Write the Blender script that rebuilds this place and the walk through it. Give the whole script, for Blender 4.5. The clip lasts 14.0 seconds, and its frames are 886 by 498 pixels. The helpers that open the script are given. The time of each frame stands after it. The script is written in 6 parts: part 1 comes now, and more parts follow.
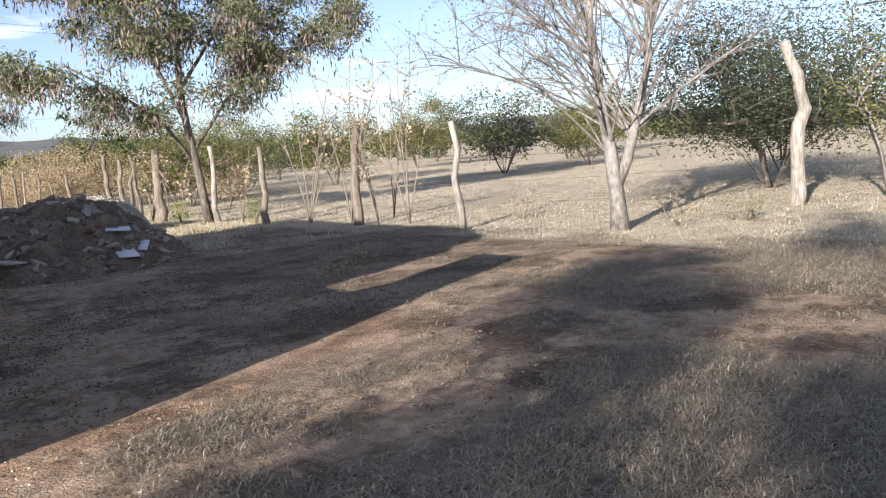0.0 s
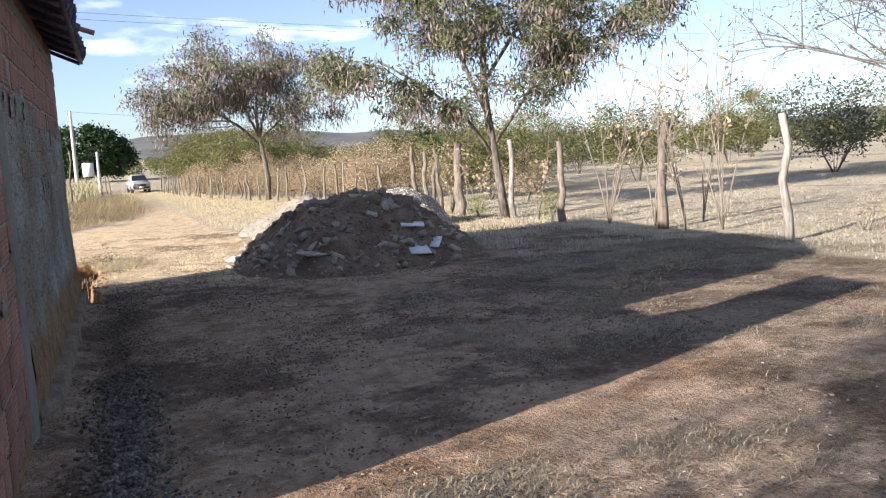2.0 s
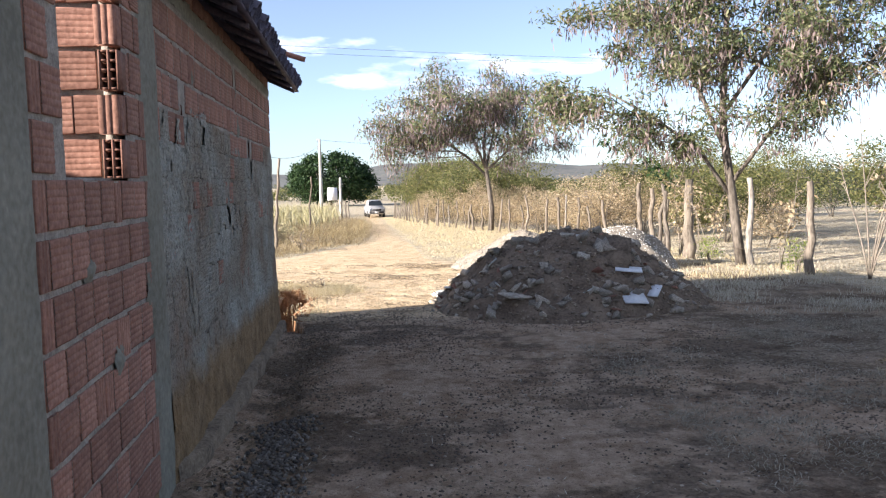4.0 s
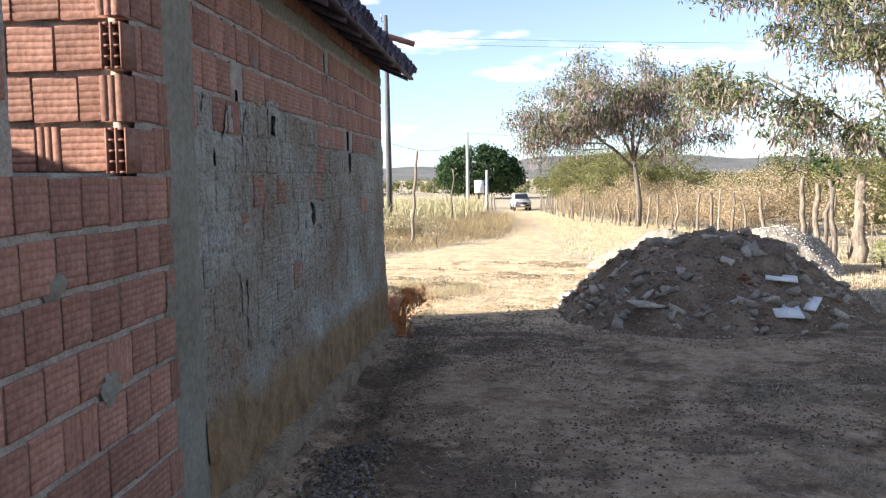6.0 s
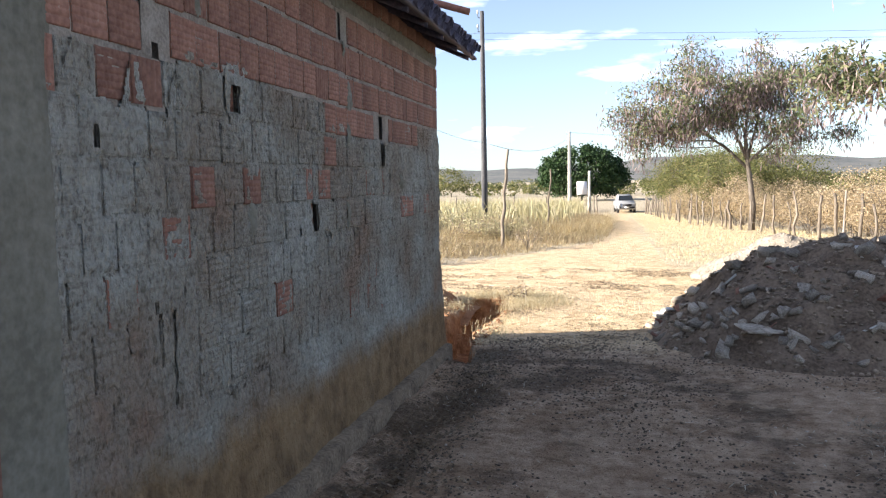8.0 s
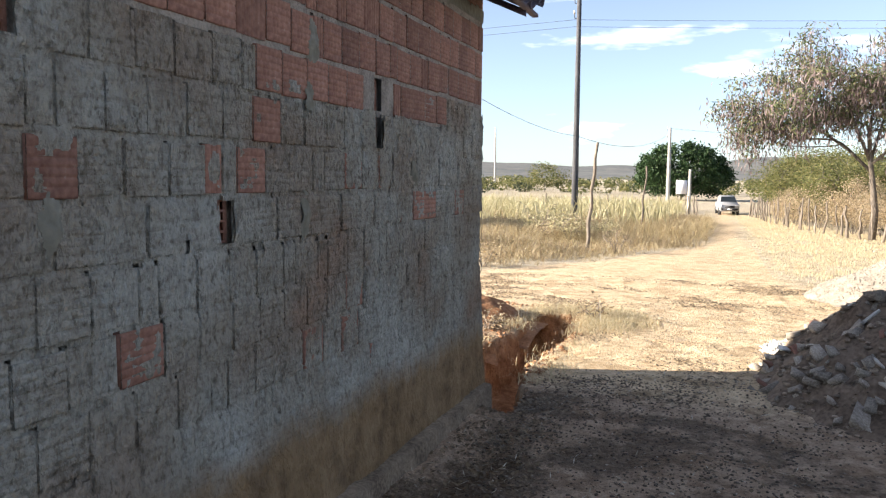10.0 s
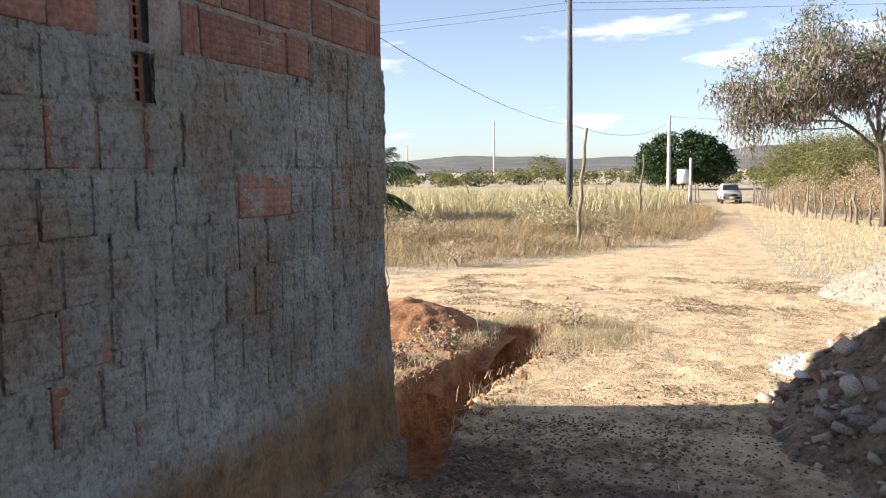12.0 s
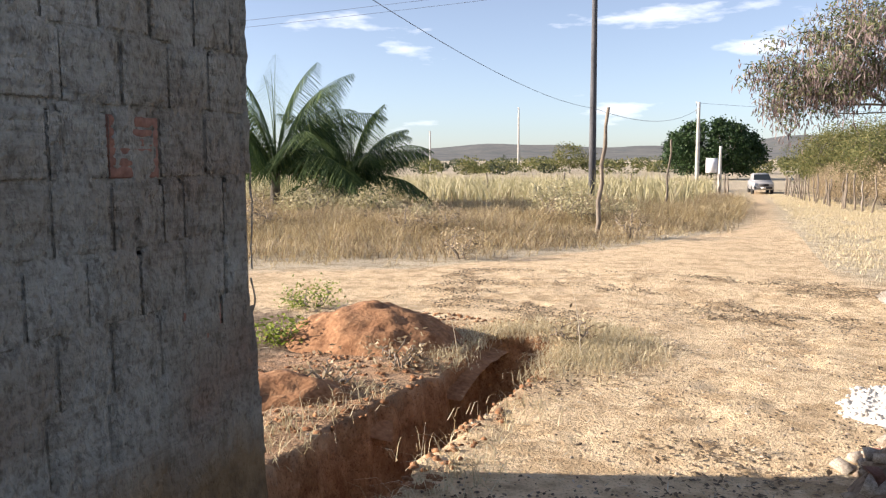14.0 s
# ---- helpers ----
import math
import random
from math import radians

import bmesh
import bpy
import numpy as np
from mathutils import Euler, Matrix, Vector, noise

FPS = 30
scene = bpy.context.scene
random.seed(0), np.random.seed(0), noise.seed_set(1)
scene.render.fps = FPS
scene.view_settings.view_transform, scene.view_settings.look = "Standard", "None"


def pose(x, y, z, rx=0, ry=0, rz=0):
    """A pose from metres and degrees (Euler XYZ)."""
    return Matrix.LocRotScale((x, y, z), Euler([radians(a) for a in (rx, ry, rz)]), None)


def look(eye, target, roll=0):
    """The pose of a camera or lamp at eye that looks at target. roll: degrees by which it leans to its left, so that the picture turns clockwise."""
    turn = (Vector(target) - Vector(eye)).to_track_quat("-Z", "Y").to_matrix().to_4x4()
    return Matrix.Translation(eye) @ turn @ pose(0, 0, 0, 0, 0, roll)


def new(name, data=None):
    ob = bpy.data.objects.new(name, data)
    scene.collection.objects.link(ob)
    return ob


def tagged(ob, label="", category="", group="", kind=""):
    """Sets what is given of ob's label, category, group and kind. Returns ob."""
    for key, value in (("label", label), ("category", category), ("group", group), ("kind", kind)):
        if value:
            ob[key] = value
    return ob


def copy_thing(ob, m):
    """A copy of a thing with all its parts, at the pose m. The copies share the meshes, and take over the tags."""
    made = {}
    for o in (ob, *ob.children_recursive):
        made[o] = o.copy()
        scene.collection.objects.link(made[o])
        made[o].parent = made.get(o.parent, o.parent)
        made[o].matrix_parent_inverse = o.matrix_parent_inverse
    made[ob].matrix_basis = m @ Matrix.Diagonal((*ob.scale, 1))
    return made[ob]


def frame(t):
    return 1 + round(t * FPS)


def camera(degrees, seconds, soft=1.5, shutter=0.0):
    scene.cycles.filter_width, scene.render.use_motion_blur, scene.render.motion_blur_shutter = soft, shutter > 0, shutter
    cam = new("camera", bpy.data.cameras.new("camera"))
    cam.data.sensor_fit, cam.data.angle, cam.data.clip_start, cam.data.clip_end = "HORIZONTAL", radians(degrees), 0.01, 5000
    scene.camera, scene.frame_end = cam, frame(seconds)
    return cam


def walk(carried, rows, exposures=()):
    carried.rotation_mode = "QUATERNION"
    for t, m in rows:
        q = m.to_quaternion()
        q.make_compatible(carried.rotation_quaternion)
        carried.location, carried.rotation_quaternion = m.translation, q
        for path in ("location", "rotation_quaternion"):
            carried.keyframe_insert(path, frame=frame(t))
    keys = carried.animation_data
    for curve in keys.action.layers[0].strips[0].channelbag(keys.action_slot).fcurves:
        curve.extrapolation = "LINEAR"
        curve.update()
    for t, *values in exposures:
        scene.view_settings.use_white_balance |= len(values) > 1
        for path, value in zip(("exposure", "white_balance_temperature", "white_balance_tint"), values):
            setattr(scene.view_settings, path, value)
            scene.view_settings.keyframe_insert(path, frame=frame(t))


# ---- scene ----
cam = camera(57.3, 14.0, soft=1.25)
METRES, EYE, TILT, LEAN, TURN = 10.5, 1.5, 0.0, 0.0, -42.6
ROWS = [
    (0.0, 0.0, 0.0, 0.0, -0.44, -8.15, 3.07),
    (0.5, 0.0017, 0.0407, 0.0007, 5.43, -8.13, 3.85),
    (1.0, -0.0036, 0.0639, 0.0004, 11.49, -8.04, 2.19),
    (1.5, -0.014, 0.0889, 0.0027, 15.54, -6.6, 1.8),
    (2.0, -0.019, 0.1097, 0.0031, 20.5, -7.58, 2.82),
    (2.5, -0.0195, 0.1395, 0.0039, 25.58, -6.94, 1.22),
    (3.0, -0.0289, 0.1585, 0.0028, 30.21, -7.28, 0.97),
    (3.5, -0.0398, 0.1799, 0.0052, 30.6, -5.68, 2.13),
    (4.0, -0.0428, 0.206, 0.0056, 36.62, -4.79, 1.21),
    (6.5, -0.0827, 0.3138, 0.0069, 47.33, -5.5, 1.0),
    (7.0, -0.1034, 0.3418, 0.0065, 46.53, -6.88, 0.23),
    (7.5, -0.124, 0.3785, 0.0023, 48.49, -4.13, 1.67),
    (8.0, -0.1471, 0.4153, 0.0008, 54.51, -4.85, 1.11),
    (10.5, -0.3073, 0.5903, -0.0025, 61.3, -5.29, -0.56),
    (11.0, -0.3436, 0.6246, -0.0064, 58.02, -5.95, -0.2),
    (11.5, -0.3652, 0.658, -0.0092, 61.92, -5.8, 0.72),
    (12.0, -0.3884, 0.687, -0.0103, 61.35, -5.6, 0.79),
    (12.5, -0.415, 0.7154, -0.0137, 58.6, -5.46, -0.1),
    (13.0, -0.4412, 0.7481, -0.0147, 63.49, -5.53, 0.76),
    (13.5, -0.4785, 0.7771, -0.0186, 62.74, -5.22, -0.46),
    (14.0, -0.5183, 0.8076, -0.0235, 63.15, -6.44, 0.28),
]
walk(cam, [(t, pose(0, 0, EYE, TILT, LEAN, TURN) @ pose(METRES * x, METRES * y, METRES * z, 90 + pitch, roll, yaw)) for t, x, y, z, yaw, pitch, roll in ROWS],
     exposures=[(0.0, 1.22, 6000, 13), (1.5, 1.3, 6000, 13), (3.0, 1.5, 6050, 13), (6.5, 1.82, 6200, 11), (8.0, 1.82, 6250, 11), (11.0, 1.66, 6500, 12), (14.0, 1.36, 6500, 15)])

# ---- light ----
SUN_EL, SUN_AZ = radians(18.0), math.atan2(-0.95, -0.33)
world = bpy.data.worlds.new("sky")
scene.world = world
world.use_nodes = True
wn, wl = world.node_tree.nodes, world.node_tree.links
wn.clear()
sky = wn.new("ShaderNodeTexSky")
sky.sky_type, sky.sun_disc, sky.sun_elevation, sky.sun_rotation = "NISHITA", False, SUN_EL, SUN_AZ
sky.air_density, sky.dust_density, sky.ozone_density = 0.75, 0.4, 3.0
coord = wn.new("ShaderNodeTexCoord")
stretch = wn.new("ShaderNodeMapping")
stretch.inputs["Scale"].default_value = (1.0, 1.0, 4.2)
puffs = wn.new("ShaderNodeTexNoise")
puffs.inputs["Scale"].default_value, puffs.inputs["Detail"].default_value, puffs.inputs["Roughness"].default_value = 4.2, 7, 0.55
shape = wn.new("ShaderNodeValToRGB")
shape.color_ramp.elements[0].position, shape.color_ramp.elements[1].position = 0.57, 0.74
pale = wn.new("ShaderNodeHueSaturation")
pale.inputs["Saturation"].default_value = 0.72
whiten = wn.new("ShaderNodeMix")
whiten.data_type = "RGBA"
whiten.inputs["B"].default_value = (9.4, 9.4, 9.6, 1)
back = wn.new("ShaderNodeBackground")
back.inputs["Strength"].default_value = 0.078
wout = wn.new("ShaderNodeOutputWorld")
wl.new(coord.outputs["Generated"], stretch.inputs["Vector"])
wl.new(stretch.outputs["Vector"], puffs.inputs["Vector"])
wl.new(puffs.outputs["Fac"], shape.inputs["Fac"])
wl.new(shape.outputs["Color"], whiten.inputs["Factor"])
wl.new(sky.outputs["Color"], pale.inputs["Color"])
wl.new(pale.outputs["Color"], whiten.inputs["A"])
wl.new(whiten.outputs["Result"], back.inputs["Color"])
wl.new(back.outputs["Background"], wout.inputs["Surface"])

sun_data = bpy.data.lights.new("sun", "SUN")
sun_data.energy, sun_data.angle, sun_data.color = 5.0, radians(0.53), (1.0, 0.89, 0.74)
sun = new("sun", sun_data)
SUN_DIR = Vector((-0.945 * math.cos(SUN_EL), -0.328 * math.cos(SUN_EL), math.sin(SUN_EL)))
sun.matrix_world = look((-40, -14, 16), Vector((-40, -14, 16)) - SUN_DIR)


# ---- materials ----
def surf(name, dark, light, scale=6.0, rough=0.9, bump=0.3, fine=60.0, metal=0.0, vary=0.0, spec=0.25, third=None, patch=0.8, squash=None, per=""):
    """A rough natural surface: two colours mixed at a coarse and a fine scale, with relief."""
    m = bpy.data.materials.new(name)
    m.use_nodes = True
    n, l = m.node_tree.nodes, m.node_tree.links
    b = n["Principled BSDF"]
    tc = n.new("ShaderNodeTexCoord")
    src = tc.outputs["Object"]
    if squash:
        mp = n.new("ShaderNodeMapping")
        mp.inputs["Scale"].default_value = squash
        l.new(src, mp.inputs["Vector"])
        src = mp.outputs["Vector"]
    coarse, grain = n.new("ShaderNodeTexNoise"), n.new("ShaderNodeTexNoise")
    coarse.inputs["Scale"].default_value, coarse.inputs["Detail"].default_value = scale, 6
    grain.inputs["Scale"].default_value, grain.inputs["Detail"].default_value = fine, 4
    for t in (coarse, grain):
        l.new(src, t.inputs["Vector"])
    both = n.new("ShaderNodeMath")
    both.operation = "MULTIPLY_ADD"
    both.inputs[1].default_value = 0.6
    l.new(grain.outputs["Fac"], both.inputs[0])
    half = n.new("ShaderNodeMath")
    half.operation = "MULTIPLY"
    half.inputs[1].default_value = 0.6
    l.new(coarse.outputs["Fac"], half.inputs[0])
    l.new(half.outputs[0], both.inputs[2])
    ramp = n.new("ShaderNodeValToRGB")
    ramp.color_ramp.elements[0].position, ramp.color_ramp.elements[0].color = 0.45, (*dark, 1)
    ramp.color_ramp.elements[1].position, ramp.color_ramp.elements[1].color = 0.75, (*light, 1)
    if third:
        e = ramp.color_ramp.elements.new(patch)
        e.color = (*third, 1)
    l.new(both.outputs[0], ramp.inputs["Fac"])
    colour = ramp.outputs["Color"]
    if vary:
        hsv = n.new("ShaderNodeHueSaturation")
        if per == "object":
            info = n.new("ShaderNodeObjectInfo")
            rnd = info.outputs["Random"]
        else:
            info = n.new("ShaderNodeNewGeometry")
            rnd = info.outputs["Random Per Island"]
        mr = n.new("ShaderNodeMapRange")
        mr.inputs["To Min"].default_value, mr.inputs["To Max"].default_value = 1 - vary, 1 + vary
        l.new(rnd, mr.inputs["Value"])
        l.new(mr.outputs["Result"], hsv.inputs["Value"])
        l.new(colour, hsv.inputs["Color"])
        colour = hsv.outputs["Color"]
    l.new(colour, b.inputs["Base Color"])
    b.inputs["Roughness"].default_value, b.inputs["Metallic"].default_value = rough, metal
    b.inputs["Specular IOR Level"].default_value = spec
    if bump:
        bp = n.new("ShaderNodeBump")
        bp.inputs["Strength"].default_value, bp.inputs["Distance"].default_value = bump, 0.02
        l.new(both.outputs[0], bp.inputs["Height"])
        l.new(bp.outputs["Normal"], b.inputs["Normal"])
    return m


def leafy(name, a, b_, c, through_light=0.35):
    """Leaves: three colours by island, some light coming through."""
    m = bpy.data.materials.new(name)
    m.use_nodes = True
    n, l = m.node_tree.nodes, m.node_tree.links
    b = n["Principled BSDF"]
    g = n.new("ShaderNodeNewGeometry")
    ramp = n.new("ShaderNodeValToRGB")
    ramp.color_ramp.elements[0].color, ramp.color_ramp.elements[1].color = (*a, 1), (*c, 1)
    e = ramp.color_ramp.elements.new(0.5)
    e.color = (*b_, 1)
    l.new(g.outputs["Random Per Island"], ramp.inputs["Fac"])
    l.new(ramp.outputs["Color"], b.inputs["Base Color"])
    b.inputs["Roughness"].default_value, b.inputs["Specular IOR Level"].default_value = 0.6, 0.25
    tr = n.new("ShaderNodeBsdfTranslucent")
    mix = n.new("ShaderNodeMixShader")
    mix.inputs["Fac"].default_value = through_light
    l.new(ramp.outputs["Color"], tr.inputs["Color"])
    l.new(b.outputs["BSDF"], mix.inputs[1])
    l.new(tr.outputs["BSDF"], mix.inputs[2])
    l.new(mix.outputs["Shader"], n["Material Output"].inputs["Surface"])
    return m


M_BRICK = surf("fired_clay_brick", (0.18, 0.088, 0.064), (0.33, 0.178, 0.132), 5, 0.85, 0.25, 45, vary=0.22, per="object", third=(0.37, 0.27, 0.215), patch=0.84)
M_MORTAR = surf("cement_mortar", (0.19, 0.165, 0.14), (0.36, 0.32, 0.275), 9, 0.95, 0.5, 70)
M_PIER = surf("smooth_cement_pier", (0.14, 0.132, 0.104), (0.235, 0.226, 0.186), 1.7, 0.9, 0.35, 30, third=(0.30, 0.29, 0.25), patch=0.85)
M_FOOTING = surf("concrete_footing", (0.10, 0.075, 0.052), (0.27, 0.21, 0.15), 5, 0.95, 0.9, 45)
# tile and timber colours carry the blue-dark shade of the eave's underside
M_TILE = surf("eave_shaded_clay_tile", (0.055, 0.055, 0.085), (0.125, 0.115, 0.155), 5, 0.9, 0.3, 40, vary=0.25)
M_RAFTER = surf("eave_shaded_timber", (0.05, 0.045, 0.062), (0.12, 0.095, 0.115), 4, 0.8, 0.3, 40, squash=(1, 0.15, 1))
M_POST = surf("weathered_post_wood", (0.10, 0.082, 0.066), (0.27, 0.23, 0.185), 5, 0.95, 0.6, 30, vary=0.2, per="object", squash=(1, 1, 0.15))
M_REDWOOD = surf("reddish_pole_wood", (0.24, 0.11, 0.08), (0.40, 0.20, 0.15), 4, 0.8, 0.3, 40)
M_POST_PALE = surf("bleached_post_wood", (0.17, 0.15, 0.13), (0.42, 0.385, 0.34), 5, 0.95, 0.5, 30, squash=(1, 1, 0.15))
M_BARK = surf("grey_brown_bark", (0.07, 0.058, 0.048), (0.21, 0.18, 0.15), 6, 0.95, 0.7, 25, squash=(1, 1, 0.3))
M_BARK_PALE = surf("pale_smooth_bark", (0.11, 0.099, 0.09), (0.31, 0.288, 0.265), 4, 0.9, 0.4, 25, squash=(1, 1, 0.4))
M_TWIG = surf("dry_twig", (0.15, 0.125, 0.10), (0.31, 0.265, 0.22), 5, 0.95, 0.2, 30)
M_SOIL = surf("red_clay_soil", (0.19, 0.09, 0.045), (0.37, 0.205, 0.11), 5, 1.0, 0.9, 30, third=(0.48, 0.33, 0.20))
M_RUBBLE = surf("dusty_rubble_earth", (0.09, 0.064, 0.045), (0.25, 0.186, 0.136), 3, 1.0, 0.9, 30)
M_STONE = surf("broken_concrete_chunk", (0.20, 0.168, 0.135), (0.50, 0.44, 0.37), 7, 0.95, 0.5, 40, vary=0.3, per="object")
M_STONE_J = surf("small_rubble_chunk", (0.105, 0.078, 0.055), (0.34, 0.27, 0.205), 7, 0.95, 0.5, 40, vary=0.4)
M_GRAVEL = surf("pale_gravel", (0.20, 0.172, 0.14), (0.38, 0.335, 0.28), 8, 0.95, 0.5, 60, vary=0.2)
M_LIME = surf("white_lime_rubble", (0.45, 0.43, 0.40), (0.72, 0.70, 0.66), 8, 0.9, 0.4, 60, vary=0.15)
M_DARKGRAVEL = surf("grey_gravel", (0.06, 0.05, 0.043), (0.24, 0.215, 0.185), 8, 0.9, 0.4, 60, vary=0.45)
M_BOARD = surf("white_painted_board", (0.62, 0.62, 0.66), (0.80, 0.80, 0.83), 3, 0.6, 0.1, 40)
M_POLE = surf("dark_utility_pole", (0.055, 0.055, 0.06), (0.13, 0.13, 0.14), 3, 0.85, 0.3, 30, squash=(1, 1, 0.2))
M_POLE_PALE = surf("concrete_pole", (0.38, 0.36, 0.33), (0.56, 0.54, 0.50), 3, 0.9, 0.2, 30)
M_WIRE = surf("dull_cable", (0.05, 0.05, 0.055), (0.09, 0.09, 0.10), 3, 0.6, 0, 30)
M_FENCEWIRE = surf("rusty_wire", (0.12, 0.09, 0.07), (0.24, 0.20, 0.17), 30, 0.7, 0, 60, metal=0.4)
M_DRYGRASS = leafy("dry_grass", (0.36, 0.315, 0.235), (0.54, 0.485, 0.385), (0.70, 0.645, 0.53), 0.35)
M_STRAW = leafy("tall_straw", (0.24, 0.17, 0.085), (0.48, 0.375, 0.20), (0.68, 0.575, 0.36), 0.38)
# darker copy of the dry grass: the yard's tree shade is in its colour
M_YARDGRASS = leafy("shade_toned_dead_grass", (0.20, 0.165, 0.12), (0.35, 0.30, 0.225), (0.56, 0.495, 0.385), 0.3)
M_VERGE = leafy("sunbleached_verge_grass", (0.44, 0.355, 0.21), (0.60, 0.515, 0.33), (0.74, 0.66, 0.47), 0.38)
M_CORN = leafy("dry_corn", (0.31, 0.29, 0.15), (0.45, 0.405, 0.23), (0.60, 0.54, 0.37), 0.35)
M_LEAF = leafy("tree_leaf", (0.07, 0.105, 0.05), (0.15, 0.175, 0.085), (0.28, 0.265, 0.15), 0.4)
M_POD = leafy("dry_seed_pod", (0.125, 0.09, 0.09), (0.225, 0.17, 0.165), (0.37, 0.30, 0.28), 0.3)
M_GREEN = leafy("dark_leaf", (0.036, 0.05, 0.03), (0.07, 0.085, 0.05), (0.125, 0.135, 0.08), 0.35)
M_OLIVE = leafy("olive_leaf", (0.07, 0.085, 0.03), (0.14, 0.15, 0.055), (0.26, 0.235, 0.10), 0.4)
M_TAN = leafy("withered_leaf", (0.25, 0.185, 0.11), (0.40, 0.315, 0.20), (0.58, 0.485, 0.335), 0.35)
M_MANGO = leafy("glossy_dark_leaf", (0.014, 0.034, 0.013), (0.028, 0.058, 0.02), (0.052, 0.092, 0.03), 0.15)
M_PALM = leafy("palm_leaflet", (0.030, 0.060, 0.028), (0.07, 0.115, 0.04), (0.15, 0.20, 0.07), 0.3)
M_FRESH = leafy("fresh_leaf", (0.10, 0.15, 0.025), (0.19, 0.25, 0.04), (0.33, 0.36, 0.09), 0.4)


def plaster_material():
    m = bpy.data.materials.new("rough_cement_render")
    m.use_nodes = True
    n, l = m.node_tree.nodes, m.node_tree.links
    b = n["Principled BSDF"]
    tc = n.new("ShaderNodeNewGeometry")

    def field(scale, detail, squash=(1, 1, 1), rough=0.6):
        mp, t = n.new("ShaderNodeMapping"), n.new("ShaderNodeTexNoise")
        mp.inputs["Scale"].default_value = squash
        t.inputs["Scale"].default_value, t.inputs["Detail"].default_value, t.inputs["Roughness"].default_value = scale, detail, rough
        l.new(tc.outputs["Position"], mp.inputs["Vector"])
        l.new(mp.outputs["Vector"], t.inputs["Vector"])
        return t.outputs["Fac"]

    def ramp(fac, *stops):
        r = n.new("ShaderNodeValToRGB")
        r.color_ramp.elements[0].position, r.color_ramp.elements[0].color = stops[0][0], (*stops[0][1], 1)
        r.color_ramp.elements[1].position, r.color_ramp.elements[1].color = stops[-1][0], (*stops[-1][1], 1)
        for p, c in stops[1:-1]:
            r.color_ramp.elements.new(p).color = (*c, 1)
        l.new(fac, r.inputs["Fac"])
        return r.outputs["Color"]

    def times(a, c, k):
        x = n.new("ShaderNodeMix")
        x.data_type, x.blend_type = "RGBA", "MULTIPLY"
        x.inputs["Factor"].default_value = k
        l.new(a, x.inputs["A"])
        l.new(c, x.inputs["B"])
        return x.outputs["Result"]

    blotch, grain = field(1.1, 6, (1, 1, 1.3), 0.52), field(48, 5)
    col = ramp(blotch, (0.30, (0.27, 0.175, 0.125)), (0.40, (0.265, 0.222, 0.178)), (0.51, (0.30, 0.28, 0.238)), (0.60, (0.35, 0.345, 0.31)), (0.70, (0.42, 0.42, 0.385)))
    col = times(col, ramp(grain, (0.30, (0.62, 0.60, 0.58)), (0.50, (1, 1, 1)), (0.75, (1.15, 1.15, 1.15))), 0.8)
    # relief shade put into the colour: pits, rib lines and scab hollows are darkened
    pits = field(50, 3, (1, 1.0, 0.55), 0.5)
    col = times(col, ramp(pits, (0.30, (0.40, 0.37, 0.34)), (0.38, (1, 1, 1))), 0.7)
    ribs = field(4.5, 6, (1, 1.0, 9.0), 0.62)
    col = times(col, ramp(ribs, (0.36, (0.55, 0.52, 0.49)), (0.47, (1, 1, 1)), (0.66, (1.1, 1.1, 1.1))), 0.42)
    scabs = field(17, 6, (1, 1.25, 0.7), 0.66)
    col = times(col, ramp(scabs, (0.36, (0.42, 0.39, 0.36)), (0.44, (0.95, 0.95, 0.95)), (0.62, (1.15, 1.15, 1.15))), 0.6)
    # soil splashed up the wall's foot
    sep, wob = n.new("ShaderNodeSeparateXYZ"), n.new("ShaderNodeMath")
    l.new(tc.outputs["Position"], sep.inputs["Vector"])
    wob.operation = "MULTIPLY_ADD"
    wob.inputs[1].default_value = 0.34
    l.new(field(3.2, 7, (1, 1, 0.7), 0.65), wob.inputs[0])
    fall = n.new("ShaderNodeMath")
    fall.operation = "MULTIPLY_ADD"
    fall.inputs[1].default_value = 0.02
    l.new(sep.outputs["Y"], fall.inputs[0])
    lift = n.new("ShaderNodeMath")
    lift.operation = "SUBTRACT"
    lift.inputs[1].default_value = 0.16
    l.new(sep.outputs["Z"], lift.inputs[0])
    l.new(lift.outputs[0], fall.inputs[2])
    l.new(fall.outputs[0], wob.inputs[2])
    up = n.new("ShaderNodeMapRange")
    up.inputs["From Min"].default_value, up.inputs["From Max"].default_value = 0.44, 0.62
    up.inputs["To Min"].default_value, up.inputs["To Max"].default_value = 0.92, 0.0
    l.new(wob.outputs[0], up.inputs["Value"])
    mud = ramp(field(7, 6), (0.30, (0.135, 0.084, 0.044)), (0.50, (0.25, 0.162, 0.084)), (0.72, (0.35, 0.245, 0.14)))
    stain = n.new("ShaderNodeMix")
    stain.data_type = "RGBA"
    l.new(up.outputs["Result"], stain.inputs["Factor"])
    l.new(col, stain.inputs["A"])
    l.new(mud, stain.inputs["B"])
    l.new(stain.outputs["Result"], b.inputs["Base Color"])
    b.inputs["Roughness"].default_value, b.inputs["Specular IOR Level"].default_value = 0.95, 0.15
    add = n.new("ShaderNodeMath")
    l.new(scabs, add.inputs[0])
    l.new(pits, add.inputs[1])
    bp = n.new("ShaderNodeBump")
    bp.inputs["Strength"].default_value, bp.inputs["Distance"].default_value = 0.9, 0.04
    l.new(add.outputs[0], bp.inputs["Height"])
    l.new(bp.outputs["Normal"], b.inputs["Normal"])
    return m


